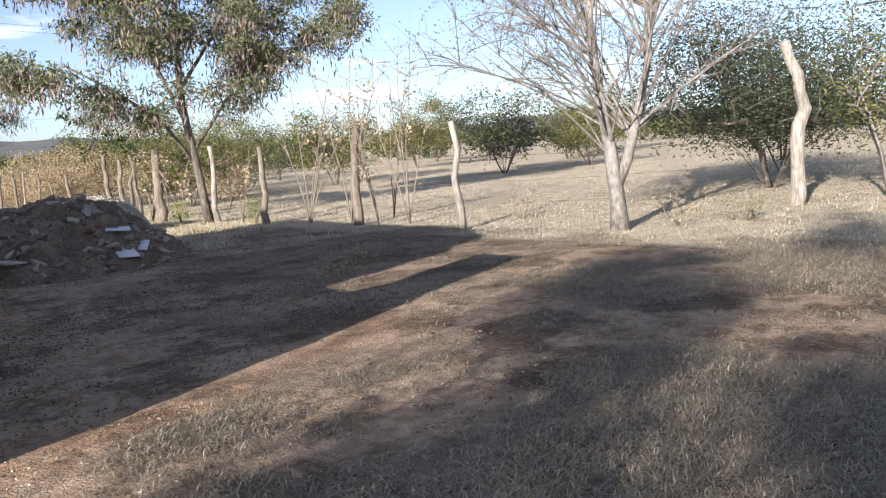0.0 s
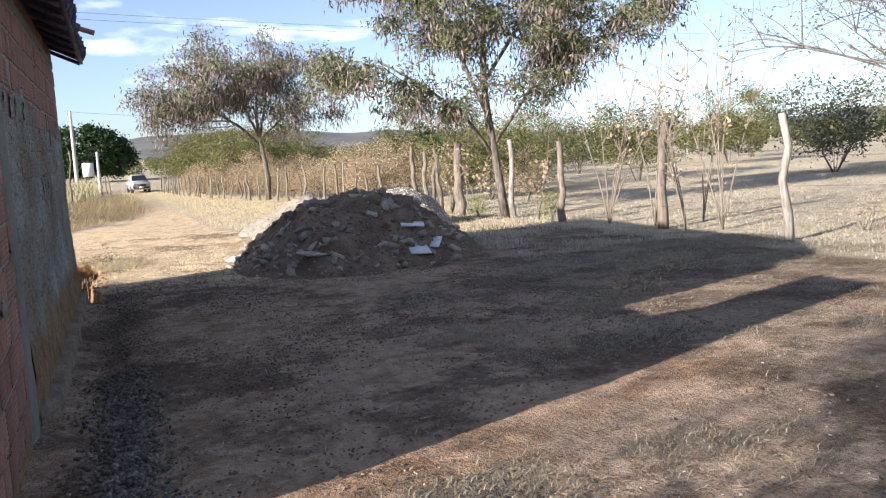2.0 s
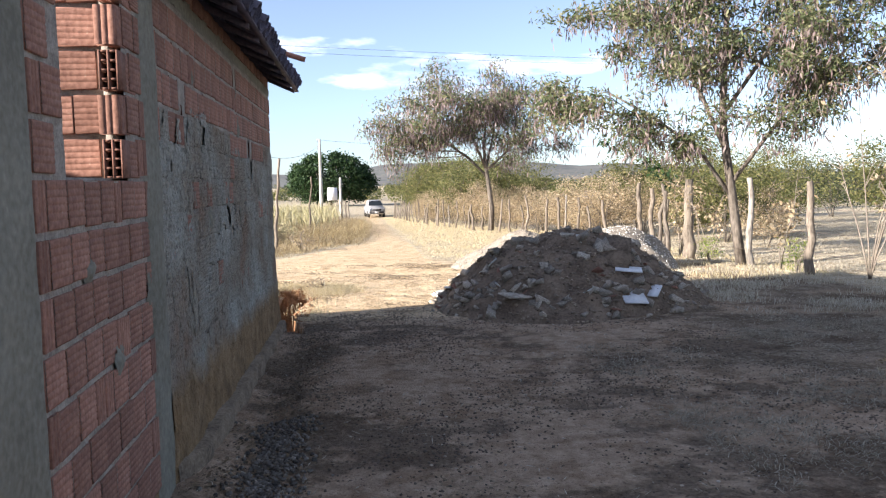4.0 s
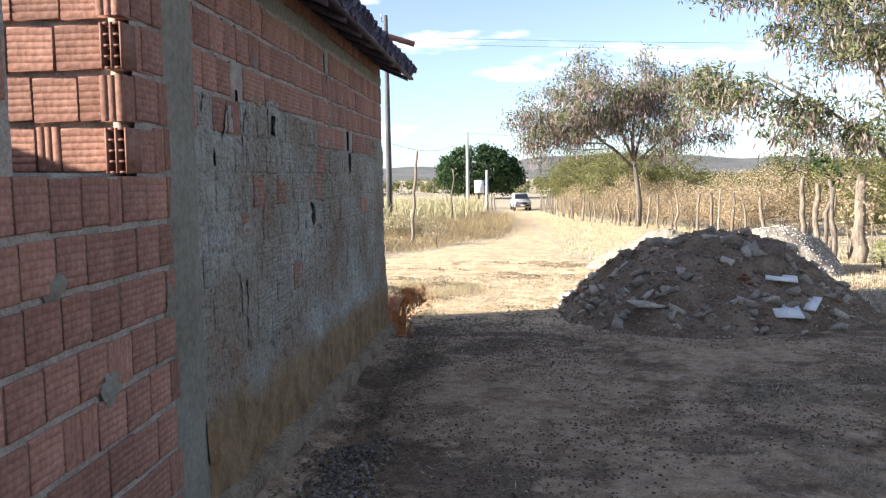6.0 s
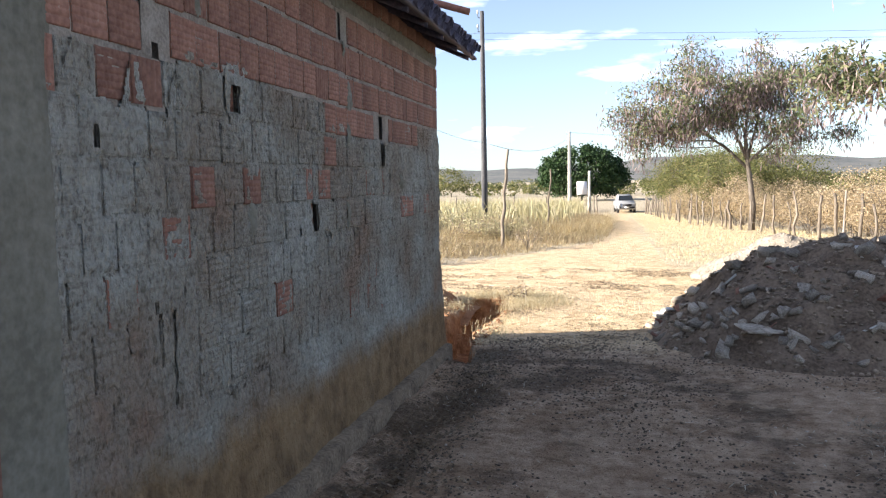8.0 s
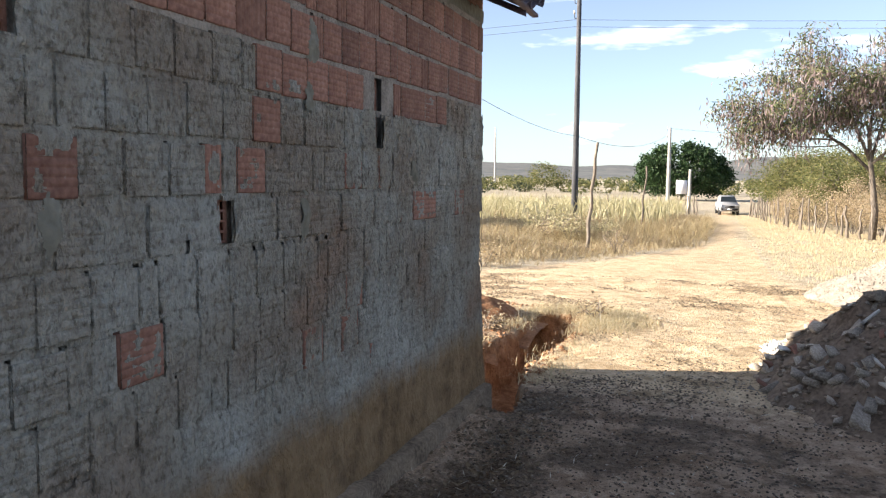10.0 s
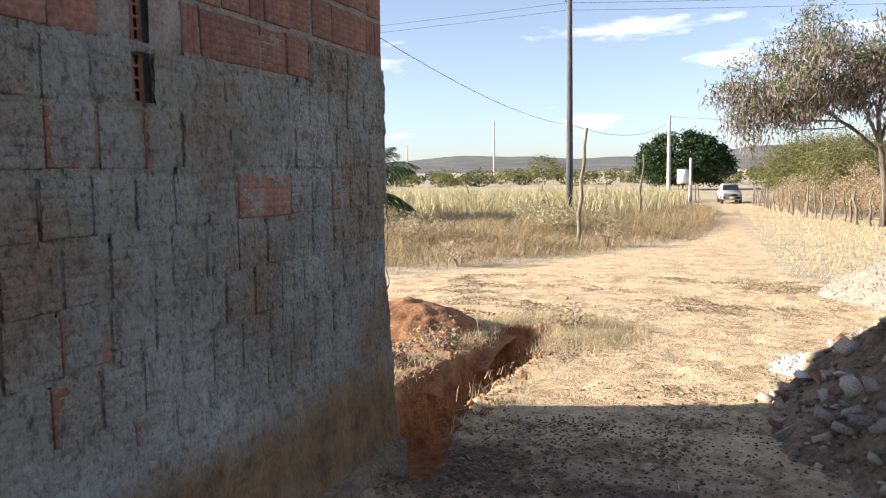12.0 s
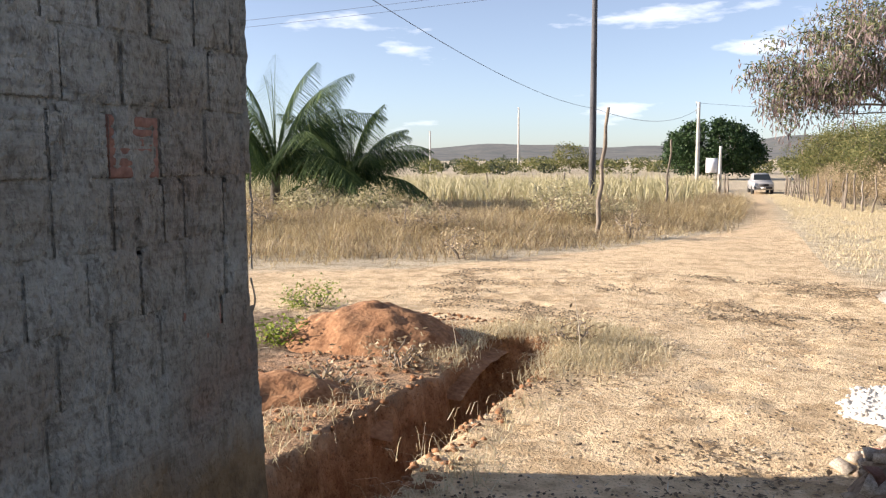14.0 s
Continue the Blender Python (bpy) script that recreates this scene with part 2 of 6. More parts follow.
def ground_material():
    m = bpy.data.materials.new("earth_and_dry_grass")
    m.use_nodes = True
    n, l = m.node_tree.nodes, m.node_tree.links
    b = n["Principled BSDF"]
    tc = n.new("ShaderNodeTexCoord")
    cover = n.new("ShaderNodeAttribute")
    cover.attribute_name = "cover"
    split = n.new("ShaderNodeSeparateColor")
    l.new(cover.outputs["Color"], split.inputs["Color"])

    def noise_of(scale, detail=6, rough=0.6):
        t = n.new("ShaderNodeTexNoise")
        t.inputs["Scale"].default_value, t.inputs["Detail"].default_value, t.inputs["Roughness"].default_value = scale, detail, rough
        l.new(tc.outputs["Object"], t.inputs["Vector"])
        return t.outputs["Fac"]

    def ramp_of(fac, *stops):
        r = n.new("ShaderNodeValToRGB")
        r.color_ramp.elements[0].position, r.color_ramp.elements[0].color = stops[0][0], (*stops[0][1], 1)
        r.color_ramp.elements[1].position, r.color_ramp.elements[1].color = stops[-1][0], (*stops[-1][1], 1)
        for p, c in stops[1:-1]:
            r.color_ramp.elements.new(p).color = (*c, 1)
        l.new(fac, r.inputs["Fac"])
        return r.outputs["Color"]

    def mix_of(fac, a, b2):
        x = n.new("ShaderNodeMix")
        x.data_type = "RGBA"
        l.new(fac, x.inputs["Factor"])
        l.new(a, x.inputs["A"])
        l.new(b2, x.inputs["B"])
        return x.outputs["Result"]

    def edge(value, wobble, amount, lo, hi):
        a = n.new("ShaderNodeMath")
        a.operation = "MULTIPLY_ADD"
        a.inputs[1].default_value = amount
        l.new(wobble, a.inputs[0])
        l.new(value, a.inputs[2])
        r = n.new("ShaderNodeMapRange")
        r.inputs["From Min"].default_value, r.inputs["From Max"].default_value = lo, hi
        l.new(a.outputs[0], r.inputs["Value"])
        return r.outputs["Result"]

    mid, small, tiny = noise_of(1.3), noise_of(9), noise_of(55, 3)
    clods = noise_of(22, 5, 0.7)
    # litter colours are darkened to deepen the tree shade on the yard
    litter = ramp_of(clods, (0.30, (0.105, 0.082, 0.06)), (0.48, (0.225, 0.178, 0.132)), (0.68, (0.42, 0.355, 0.268)))
    bare = ramp_of(small, (0.30, (0.34, 0.245, 0.172)), (0.55, (0.50, 0.375, 0.27)), (0.75, (0.60, 0.475, 0.355)))
    sand = ramp_of(small, (0.30, (0.58, 0.43, 0.27)), (0.55, (0.76, 0.60, 0.40)), (0.80, (0.82, 0.68, 0.49)))
    red = ramp_of(small, (0.30, (0.25, 0.125, 0.066)), (0.58, (0.43, 0.25, 0.138)), (0.78, (0.57, 0.39, 0.245)))
    c = mix_of(edge(split.outputs["Blue"], mid, 0.9, 0.75, 1.15), bare, litter)
    mat = ramp_of(clods, (0.30, (0.34, 0.285, 0.20)), (0.50, (0.57, 0.495, 0.37)), (0.70, (0.73, 0.65, 0.51)))
    mulch = ramp_of(clods, (0.32, (0.085, 0.064, 0.047)), (0.52, (0.185, 0.138, 0.10)), (0.72, (0.33, 0.255, 0.185)))
    trodden = noise_of(0.75, 10, 0.66)
    c = mix_of(ramp_of(trodden, (0.50, (0, 0, 0)), (0.56, (0.85, 0.85, 0.85))), c, mulch)
    c = mix_of(edge(split.outputs["Blue"], mid, 0.3, 0.90, 1.12), c, mat)
    dung = ramp_of(noise_of(2.6, 8, 0.75), (0.49, (1, 1, 1)), (0.57, (0.52, 0.45, 0.38)))
    m0 = n.new("ShaderNodeMix")
    m0.data_type, m0.blend_type = "RGBA", "MULTIPLY"
    m0.inputs["Factor"].default_value = 0.55
    c = mix_of(edge(split.outputs["Red"], small, 0.8, 0.7, 1.1), c, sand)
    c = mix_of(edge(split.outputs["Green"], small, 0.8, 0.7, 1.1), c, red)
    l.new(c, m0.inputs["A"])
    l.new(dung, m0.inputs["B"])
    c = m0.outputs["Result"]
    specks = ramp_of(tiny, (0.30, (0.40, 0.36, 0.32)), (0.43, (0.98, 0.98, 0.98)), (0.75, (1.18, 1.16, 1.12)))
    mul = n.new("ShaderNodeMix")
    mul.data_type, mul.blend_type = "RGBA", "MULTIPLY"
    mul.inputs["Factor"].default_value = 0.85
    l.new(c, mul.inputs["A"])
    l.new(specks, mul.inputs["B"])
    l.new(mul.outputs["Result"], b.inputs["Base Color"])
    b.inputs["Roughness"].default_value, b.inputs["Specular IOR Level"].default_value = 1.0, 0.1
    hsum = n.new("ShaderNodeMath")
    hsum.operation = "MULTIPLY_ADD"
    hsum.inputs[1].default_value = 0.5
    l.new(tiny, hsum.inputs[0])
    l.new(clods, hsum.inputs[2])
    bp = n.new("ShaderNodeBump")
    bp.inputs["Strength"].default_value, bp.inputs["Distance"].default_value = 1.0, 0.045
    l.new(hsum.outputs[0], bp.inputs["Height"])
    l.new(bp.outputs["Normal"], b.inputs["Normal"])
    return m


M_GROUND = ground_material()
M_PLASTER = plaster_material()


# ---- mesh tools ----
class Acc:
    """Gathers vertices, triangles and quads, and makes one mesh of them."""

    def __init__(self):
        self.v, self.f3, self.f4, self.n = [], [], [], 0

    def add(self, v, f3=None, f4=None):
        v = np.asarray(v, float).reshape(-1, 3)
        if f3 is not None and len(f3):
            self.f3.append(np.asarray(f3, int).reshape(-1, 3) + self.n)
        if f4 is not None and len(f4):
            self.f4.append(np.asarray(f4, int).reshape(-1, 4) + self.n)
        self.v.append(v)
        self.n += len(v)

    def mesh(self, name, material, smooth=False):
        me = bpy.data.meshes.new(name)
        v = np.concatenate(self.v)
        f3 = np.concatenate(self.f3) if self.f3 else np.zeros((0, 3), int)
        f4 = np.concatenate(self.f4) if self.f4 else np.zeros((0, 4), int)
        me.vertices.add(len(v))
        me.vertices.foreach_set("co", v.ravel())
        me.loops.add(f3.size + f4.size)
        me.loops.foreach_set("vertex_index", np.concatenate([f3.ravel(), f4.ravel()]))
        me.polygons.add(len(f3) + len(f4))
        me.polygons.foreach_set("loop_start", np.concatenate([np.arange(len(f3)) * 3, f3.size + np.arange(len(f4)) * 4]))
        if smooth:
            me.polygons.foreach_set("use_smooth", np.ones(len(f3) + len(f4), bool))
        me.update(calc_edges=True)
        me.validate()
        me.materials.append(material)
        return me


def part(name, data, material=None, parent=None, label="", at=None):
    """One mesh object, under a thing or a part where a parent is given. data: bmesh, Acc or mesh."""
    if isinstance(data, Acc):
        data = data.mesh(name, material)
    elif isinstance(data, bmesh.types.BMesh):
        me = bpy.data.meshes.new(name)
        data.to_mesh(me)
        data.free()
        me.materials.append(material)
        data = me
    ob = new(name, data)
    if parent is not None:
        ob.parent = parent
    if at is not None:
        ob.matrix_basis = at
    if label:
        ob["label"] = label
    return ob


def box(acc, lo, hi):
    x0, y0, z0 = lo
    x1, y1, z1 = hi
    v = [(x0, y0, z0), (x1, y0, z0), (x1, y1, z0), (x0, y1, z0), (x0, y0, z1), (x1, y0, z1), (x1, y1, z1), (x0, y1, z1)]
    acc.add(v, f4=[(3, 2, 1, 0), (4, 5, 6, 7), (0, 1, 5, 4), (1, 2, 6, 5), (2, 3, 7, 6), (3, 0, 4, 7)])


def tube(acc, pts, radii, sides=6, cap=True):
    """A tapered tube along a line of points."""
    pts = np.asarray(pts, float)
    radii = np.broadcast_to(np.asarray(radii, float), (len(pts),))
    d = np.gradient(pts, axis=0)
    d /= np.linalg.norm(d, axis=1)[:, None] + 1e-9
    ref = np.where(np.abs(d[:, 2:3]) < 0.9, [[0, 0, 1.0]], [[1.0, 0, 0]])
    u = np.cross(d, ref)
    u /= np.linalg.norm(u, axis=1)[:, None] + 1e-9
    w = np.cross(d, u)
    for i in range(1, len(pts)):
        if np.dot(u[i], u[i - 1]) < 0:
            u[i], w[i] = -u[i], -w[i]
    a = np.arange(sides) * 2 * np.pi / sides
    ring = pts[:, None, :] + radii[:, None, None] * (np.cos(a)[None, :, None] * u[:, None, :] + np.sin(a)[None, :, None] * w[:, None, :])
    k, s = np.meshgrid(np.arange(len(pts) - 1), np.arange(sides), indexing="ij")
    s2 = (s + 1) % sides
    f = np.stack([k * sides + s, k * sides + s2, (k + 1) * sides + s2, (k + 1) * sides + s], -1).reshape(-1, 4)
    f3 = []
    v = ring.reshape(-1, 3)
    if cap:
        v = np.vstack([v, pts[:1], pts[-1:]])
        b0, t0 = len(v) - 2, len(v) - 1
        for i in range(sides):
            f3.append((b0, (i + 1) % sides, i))
            f3.append((t0, (len(pts) - 1) * sides + i, (len(pts) - 1) * sides + (i + 1) % sides))
    acc.add(v, f3=f3, f4=f)


def leaves(acc, rng, centres, length, width, droop=0.0, spread=1.0):
    """Leaf blades at the centres: diamonds turned every way, hanging more where droop is larger."""
    c = np.asarray(centres, float)
    k = len(c)
    d = rng.normal(size=(k, 3)) * [spread, spread, spread * 0.7]
    d[:, 2] -= droop
    d /= np.linalg.norm(d, axis=1)[:, None]
    s = np.cross(d, rng.normal(size=(k, 3)))
    s /= np.linalg.norm(s, axis=1)[:, None] + 1e-9
    ln = length * rng.uniform(0.6, 1.35, (k, 1))
    wd = width * rng.uniform(0.7, 1.3, (k, 1))
    v = np.stack([c, c + d * ln * 0.45 + s * wd * 0.5, c + d * ln, c + d * ln * 0.45 - s * wd * 0.5], 1)
    acc.add(v.reshape(-1, 3), f4=np.arange(k * 4).reshape(-1, 4))


def blades(acc, rng, base, height, width, lean=0.5):
    """Grass blades: a bent two-piece blade from each base point."""
    b = np.asarray(base, float)
    k = len(b)
    h = height * rng.uniform(0.45, 1.3, (k, 1)) if np.isscalar(height) else height[:, None] * rng.uniform(0.6, 1.25, (k, 1))
    a = rng.uniform(0, 2 * np.pi, k)
    out = np.stack([np.cos(a), np.sin(a), np.zeros(k)], 1)
    side = np.stack([-np.sin(a + rng.normal(0, 0.6, k)), np.cos(a), np.zeros(k)], 1) * width * 0.5
    ln = rng.uniform(0.1, 1.0, (k, 1)) * lean
    up = np.array([[0, 0, 1.0]])
    mid = b + up * h * 0.55 + out * h * ln * 0.35
    top = b + up * h * np.maximum(0.2, 1 - 0.35 * ln) + out * h * ln
    v = np.stack([b - side, b + side, mid + side * 0.7, mid - side * 0.7, top], 1).reshape(-1, 3)
    i = np.arange(k)[:, None] * 5
    acc.add(v, f3=i + [[3, 2, 4]], f4=i + [[0, 1, 2, 3]])


def fold(x, y, s=1.0, seed=0.0):
    return noise.noise(Vector((x * s + seed, y * s - seed, seed * 0.37)))


def lump(bm_r, rng, size, flat=0.75):
    """A broken lump: an uneven polyhedron of a few faces, as an Acc's vertices and triangles."""
    p = (1 + 5 ** 0.5) / 2
    v = np.array([(-1, p, 0), (1, p, 0), (-1, -p, 0), (1, -p, 0), (0, -1, p), (0, 1, p), (0, -1, -p), (0, 1, -p), (p, 0, -1), (p, 0, 1), (-p, 0, -1), (-p, 0, 1)]) / 1.9
    v = v * rng.uniform(0.65, 1.3, (12, 1)) * rng.uniform(0.6, 1.2, (1, 3)) * [1, 1, flat] * size
    return v


LUMP_F = np.array([(0, 11, 5), (0, 5, 1), (0, 1, 7), (0, 7, 10), (0, 10, 11), (1, 5, 9), (5, 11, 4), (11, 10, 2), (10, 7, 6), (7, 1, 8),
                   (3, 9, 4), (3, 4, 2), (3, 2, 6), (3, 6, 8), (3, 8, 9), (4, 9, 5), (2, 4, 11), (6, 2, 10), (8, 6, 7), (9, 8, 1)])


def lumps(acc, rng, places, sizes, flat=0.75):
    for p, s in zip(places, sizes):
        a = rng.uniform(0, 6.28)
        v = lump(None, rng, s, flat)
        r = np.array([[math.cos(a), -math.sin(a), 0], [math.sin(a), math.cos(a), 0], [0, 0, 1]])
        acc.add(v @ r.T + p, f3=LUMP_F)


# ---- ground ----
WALL_X, SOUTH_Y, NORTH_Y, WALL_TOP = 0.04, 4.30, 12.42, 2.88


def slope(y):
    return -0.024 * min(max(y, -10.0), 82.0)


def trench_depth(x, y):
    """How deep the dug trench is at a place."""
    if not (12.0 < y < 17.6 and -1.2 < x < 0.9):
        return 0.0
    mid = -0.11 + 0.05 * math.sin(y * 1.7)
    half = 0.31 + 0.05 * noise.noise(Vector((y * 2.1, 0, 3))) + max(0, 13.3 - y) * 0.12
    a = min(1, max(0, (half + 0.03 - abs(x - mid + 0.05 * noise.noise(Vector((y * 5, x * 3, 9))))) / 0.07))
    e = min(1, max(0, (17.1 - y + 0.2 * noise.noise(Vector((x * 4, 0, 5)))) / 0.35)) * min(1, max(0, (y - 12.1) / 0.2))
    return 0.58 * a * e


def height(x, y):
    z = slope(y)
    if abs(x) < 60 and -20 < y < 90:
        z += 0.035 * fold(x, y, 0.35, 4) + 0.018 * fold(x, y, 1.5, 7)
        if abs(x) < 14 and y < 26:
            z += 0.008 * fold(x, y, 5.5, 2)
    if x > 12:
        z += min((x - 12) * 0.012, 1.2)
    if -4 < x < 7 and 3.0 < y < 23:
        # hoof prints and scuffs
        z -= (0.045 if y > 12.6 else 0.028) * max(0.0, fold(x, y, 3.1, 31) + 0.35 * fold(x, y, 7.5, 33) - 0.16)
    if -0.2 < x < 1.2 and 5.5 < y < 12.8:
        # gutter worn by water from the eave
        z -= 0.05 * math.exp(-((x - 0.42) / 0.17) ** 2) * min(1.0, (y - 5.5), (12.8 - y) * 2)
    z -= trench_depth(x, y)
    return z


def field_edge(x):
    """Where the tall grass of the field begins."""
    return float(np.interp(x, (-60, -12, -5.5, -3.2, -1.6, -0.6, 1.3), (16.5, 18.5, 20.8, 22.4, 25.8, 27.8, 34.0)))


def road(x, y):
    """How far a place lies on the sandy track: the crossing before the house and the lane to the north."""
    w = 0.9 * fold(x, y, 0.5, 11)
    lane_mid, lane_half = 2.15 + 0.008 * (y - 30), 0.68 + max(0, 27 - y) * 0.16
    lane = lane_half - abs(x - lane_mid) + 0.35 * w if y > 15.5 else -3
    cross = min(field_edge(x) - 0.3 - y, y - 17.0 + 0.1 * x) + 0.35 * w if x < 3 else -3
    yard = min(2.9 - abs(x - 2.4), (y - 12.8) * 0.8, 22 - y) + 0.5 * w
    return max(lane, cross, yard)


def grid_line(lo, hi, step, fine=(), reach=1900.0):
    pts = list(np.arange(lo, hi, step))
    for a, b, s in fine:
        pts = [p for p in pts if not a <= p <= b] + list(np.arange(a, b, s))
    pts.sort()
    d, a, b = step, pts[0], pts[-1]
    while b < reach:
        d *= 1.22
        a, b = a - d, b + d
        pts = [a, *pts, b]
    return np.array(pts)


def make_ground():
    xs = grid_line(-3.5, 12, 0.11, [(-3.4, 6.0, 0.06), (-0.7, 0.5, 0.035)])
    ys = grid_line(-2, 24, 0.11, [(4.0, 22.0, 0.06)])
    v, col = [], []
    for y in ys:
        for x in xs:
            v.append((x, y, height(x, y)))
            r = road(x, y)
            sand_ = min(1, max(0, 0.45 + r * 0.55))
            if x > 9.6 and y < 60:
                sand_ = max(sand_, min(0.25, 0.1 + (x - 9.6) * 0.1 + 0.3 * fold(x, y, 0.3, 41)))
            elif 2.5 < x <= 9.6 and 19 < y < 90:
                sand_ = max(sand_, min(0.5, 0.28 + 0.35 * fold(x, y, 0.5, 43)) * min(1.0, (y - 19) * 0.4))
            t = 0.0
            if -3.2 < x < 0.9 and 12.3 < y < 18.6:
                near = min(1.0, max(0.0, 1.25 - math.hypot((x + 0.75) / 1.35, (y - 15.3) / 2.6)))
                t = min(0.50, near * 0.95)
            band = abs((y - 4.35) - 0.30 * (x - 0.4))
            t = max(t, max(0, 0.42 - band * 0.40 - max(0, -x) * 0.4 - max(0, x - 4.5) * 0.3) if y < 9 else 0, 0.35 if trench_depth(x, y) > 0.05 else 0)
            if trench_depth(x, y) > 0.03:
                t = 1.0
            grass = 0.15
            if y < 3.9 + 0.33 * x and x > 0.8:
                grass = 0.22 + min(0.3, max(0.0, (3.4 + 0.33 * x - y) * 0.2)) + 0.3 * fold(x, y, 0.9, 77)
            elif y < 18 and x > 1.5:
                grass = min(0.68, max(0.15, 0.15 + (x - 3.2) * 0.13 + 0.45 * fold(x, y, 0.55, 61)))
            elif y > 22 or x > 9:
                grass = 1.0
            elif x < -1:
                grass = min(1.0, max(0.15, 0.15 + (-1 - x) * 0.3 + 0.5 * fold(x, y, 0.6, 62)))
            if x > 9.3 and y < 60:
                grass = min(1.0, 0.8 + (x - 9.3) * 0.4)
            col.append((sand_, t, grass, 1.0))
    nx, ny = len(xs), len(ys)
    j, i = np.meshgrid(np.arange(ny - 1), np.arange(nx - 1), indexing="ij")
    a = (j * nx + i).ravel()
    acc = Acc()
    acc.add(v, f4=np.stack([a, a + 1, a + nx + 1, a + nx], 1))
    me = acc.mesh("ground", M_GROUND, smooth=True)
    at = me.color_attributes.new("cover", "FLOAT_COLOR", "POINT")
    at.data.foreach_set("color", np.array(col).ravel())
    return tagged(new("ground", me), "sandy dry earth with straw-coloured grass sloping gently down", "ground", kind="structure")


make_ground()


# ---- house ----
house = tagged(new("house"), "single-storey hollow-brick house, half rendered, clay tile eaves", "house")
COURSE, JOINT = 0.2065, 0.026
JOINTS_Z = 1.615 - 8 * COURSE
WIN = (5.12, 5.86, 1.605, 2.60)
SOUTH_TOP = 2.55


def brick_mesh(length, name, grooves=4, flip=False):
    """A hollow clay brick's outer shell: ribs run along it; flip turns them upright."""
    h, depth = COURSE - JOINT, 0.058
    zs, xs_ = [0.0], [-0.003]
    zs.append(0.006)
    xs_.append(0.0)
    step = (h - 0.012) / (grooves + 1)
    for g in range(1, grooves + 1):
        c = 0.006 + g * step
        for dz, dx in ((-0.005, 0), (-0.002, -0.0025), (0.002, -0.0025), (0.005, 0)):
            zs.append(c + dz)
            xs_.append(dx)
    zs += [h - 0.006, h]
    xs_ += [0.0, -0.003]
    k = len(zs)
    v = [(x, 0, z) for x, z in zip(xs_, zs)] + [(x, length, z) for x, z in zip(xs_, zs)]
    v += [(-depth, 0, 0), (-depth, length, 0), (-depth, 0, h), (-depth, length, h)]
    f4 = [(i, k + i, k + i + 1, i + 1) for i in range(k - 1)]
    b = 2 * k
    f4 += [(0, k - 1, b + 2, b), (k, b + 1, b + 3, 2 * k - 1), (0, b, b + 1, k), (k - 1, 2 * k - 1, b + 3, b + 2)]
    v = np.array(v)
    if flip:
        v = np.stack([v[:, 0], v[:, 2] * length / h, v[:, 1] * h / length], 1)
    acc = Acc()
    acc.add(v, f4=f4)
    return acc.mesh(name, M_BRICK)


BRICKS = {0.205: brick_mesh(0.194, "brick_full", 5), 0.105: brick_mesh(0.095, "brick_half", 5)}
UPRIGHT = {0.205: brick_mesh(0.194, "brick_upright", 5, True), 0.105: brick_mesh(0.095, "brick_half_upright", 2, True)}


def hollow_end():
    """The end of a hollow brick: a frame with two by four holes."""
    acc = Acc()
    w, h, d, t = 0.09, COURSE - JOINT, 0.12, 0.009
    for y in (0, (w - t) / 2, w - t):
        box(acc, (0, y, 0), (d, y + t, h))
    for i in range(5):
        z = i * (h - t) / 4
        for y in (t, (w + t) / 2):
            box(acc, (0.002, y, z), (d, y + (w - 3 * t) / 2, z + t))
    box(acc, (d, 0, 0), (d + 0.004, w, h))
    return acc.mesh("brick_end", M_BRICK)


BRICK_END = hollow_end()


def rag(y, z, s=6.0, k=0.0):
    return noise.noise(Vector((y * s, z * s, k)))


def plaster_top(y):
    """The ragged upper edge of the render: licks of cement near the pier, level further on, a patch at the corner."""
    base_ = float(np.interp(y, (6.5, 7.25, 7.4, 7.8, 8.5, 10.0, 11.4, 11.6, 12.5), (1.90, 1.84, 2.06, 2.08, 2.0, 1.83, 1.79, 2.0, 1.93)))
    lick = max(0.0, math.sin(y * 19)) * 0.17 - 0.05 if y < 7.3 else 0.0
    return base_ + lick + 0.06 * rag(y, 0, 1.9, 2) + 0.05 * rag(y, 0, 7, 3)


BRICKS_WASHED = {}
HOLES = [(7.83, 1.85, 0.10, 0.13), (8.84, 1.215, 0.10, 0.17), (10.32, 1.835, 0.09, 0.17), (10.30, 1.63, 0.11, 0.17), (9.42, 2.45, 0.05, 0.17), (7.18, 2.0, 0.06, 0.07), (6.77, 1.64, 0.04, 0.08)]


def in_hole(y, z, grow=0.0):
    return any(a - grow < y < a + w + grow and b - grow < z < b + h + grow for a, b, w, h in HOLES)


def bare_brick(y, z):
    """Two bricks beside the broken one that the render never covered."""
    return 8.62 < y < 8.82 and 1.15 < z < 1.50 or 10.6 < y < 10.95 and 1.15 < z < 1.25


def smear(y, z, w, h, seed):
    """A dollop of mortar squeezed out over the bricks."""
    def depth(a, b):
        r = math.hypot((a - y) / w, (b - z) / h) * 2
        return WALL_X + 0.004 + 0.018 * max(-0.3, 1 - r ** 1.5) + 0.014 * rag(a, b, 14, seed) + 0.006 * rag(a, b, 40, seed)
    def keep(a, b):
        return math.hypot((a - y) / w, (b - z) / h) * 2 + 0.8 * rag(a, b, 8, seed) + 0.4 * rag(a, b, 22, seed) < 0.85
    return sheet(y - w * 0.8, y + w * 0.8, z - h * 0.8, z + h * 0.8, 0.012, depth, keep, M_PIER, "mortar_smear")


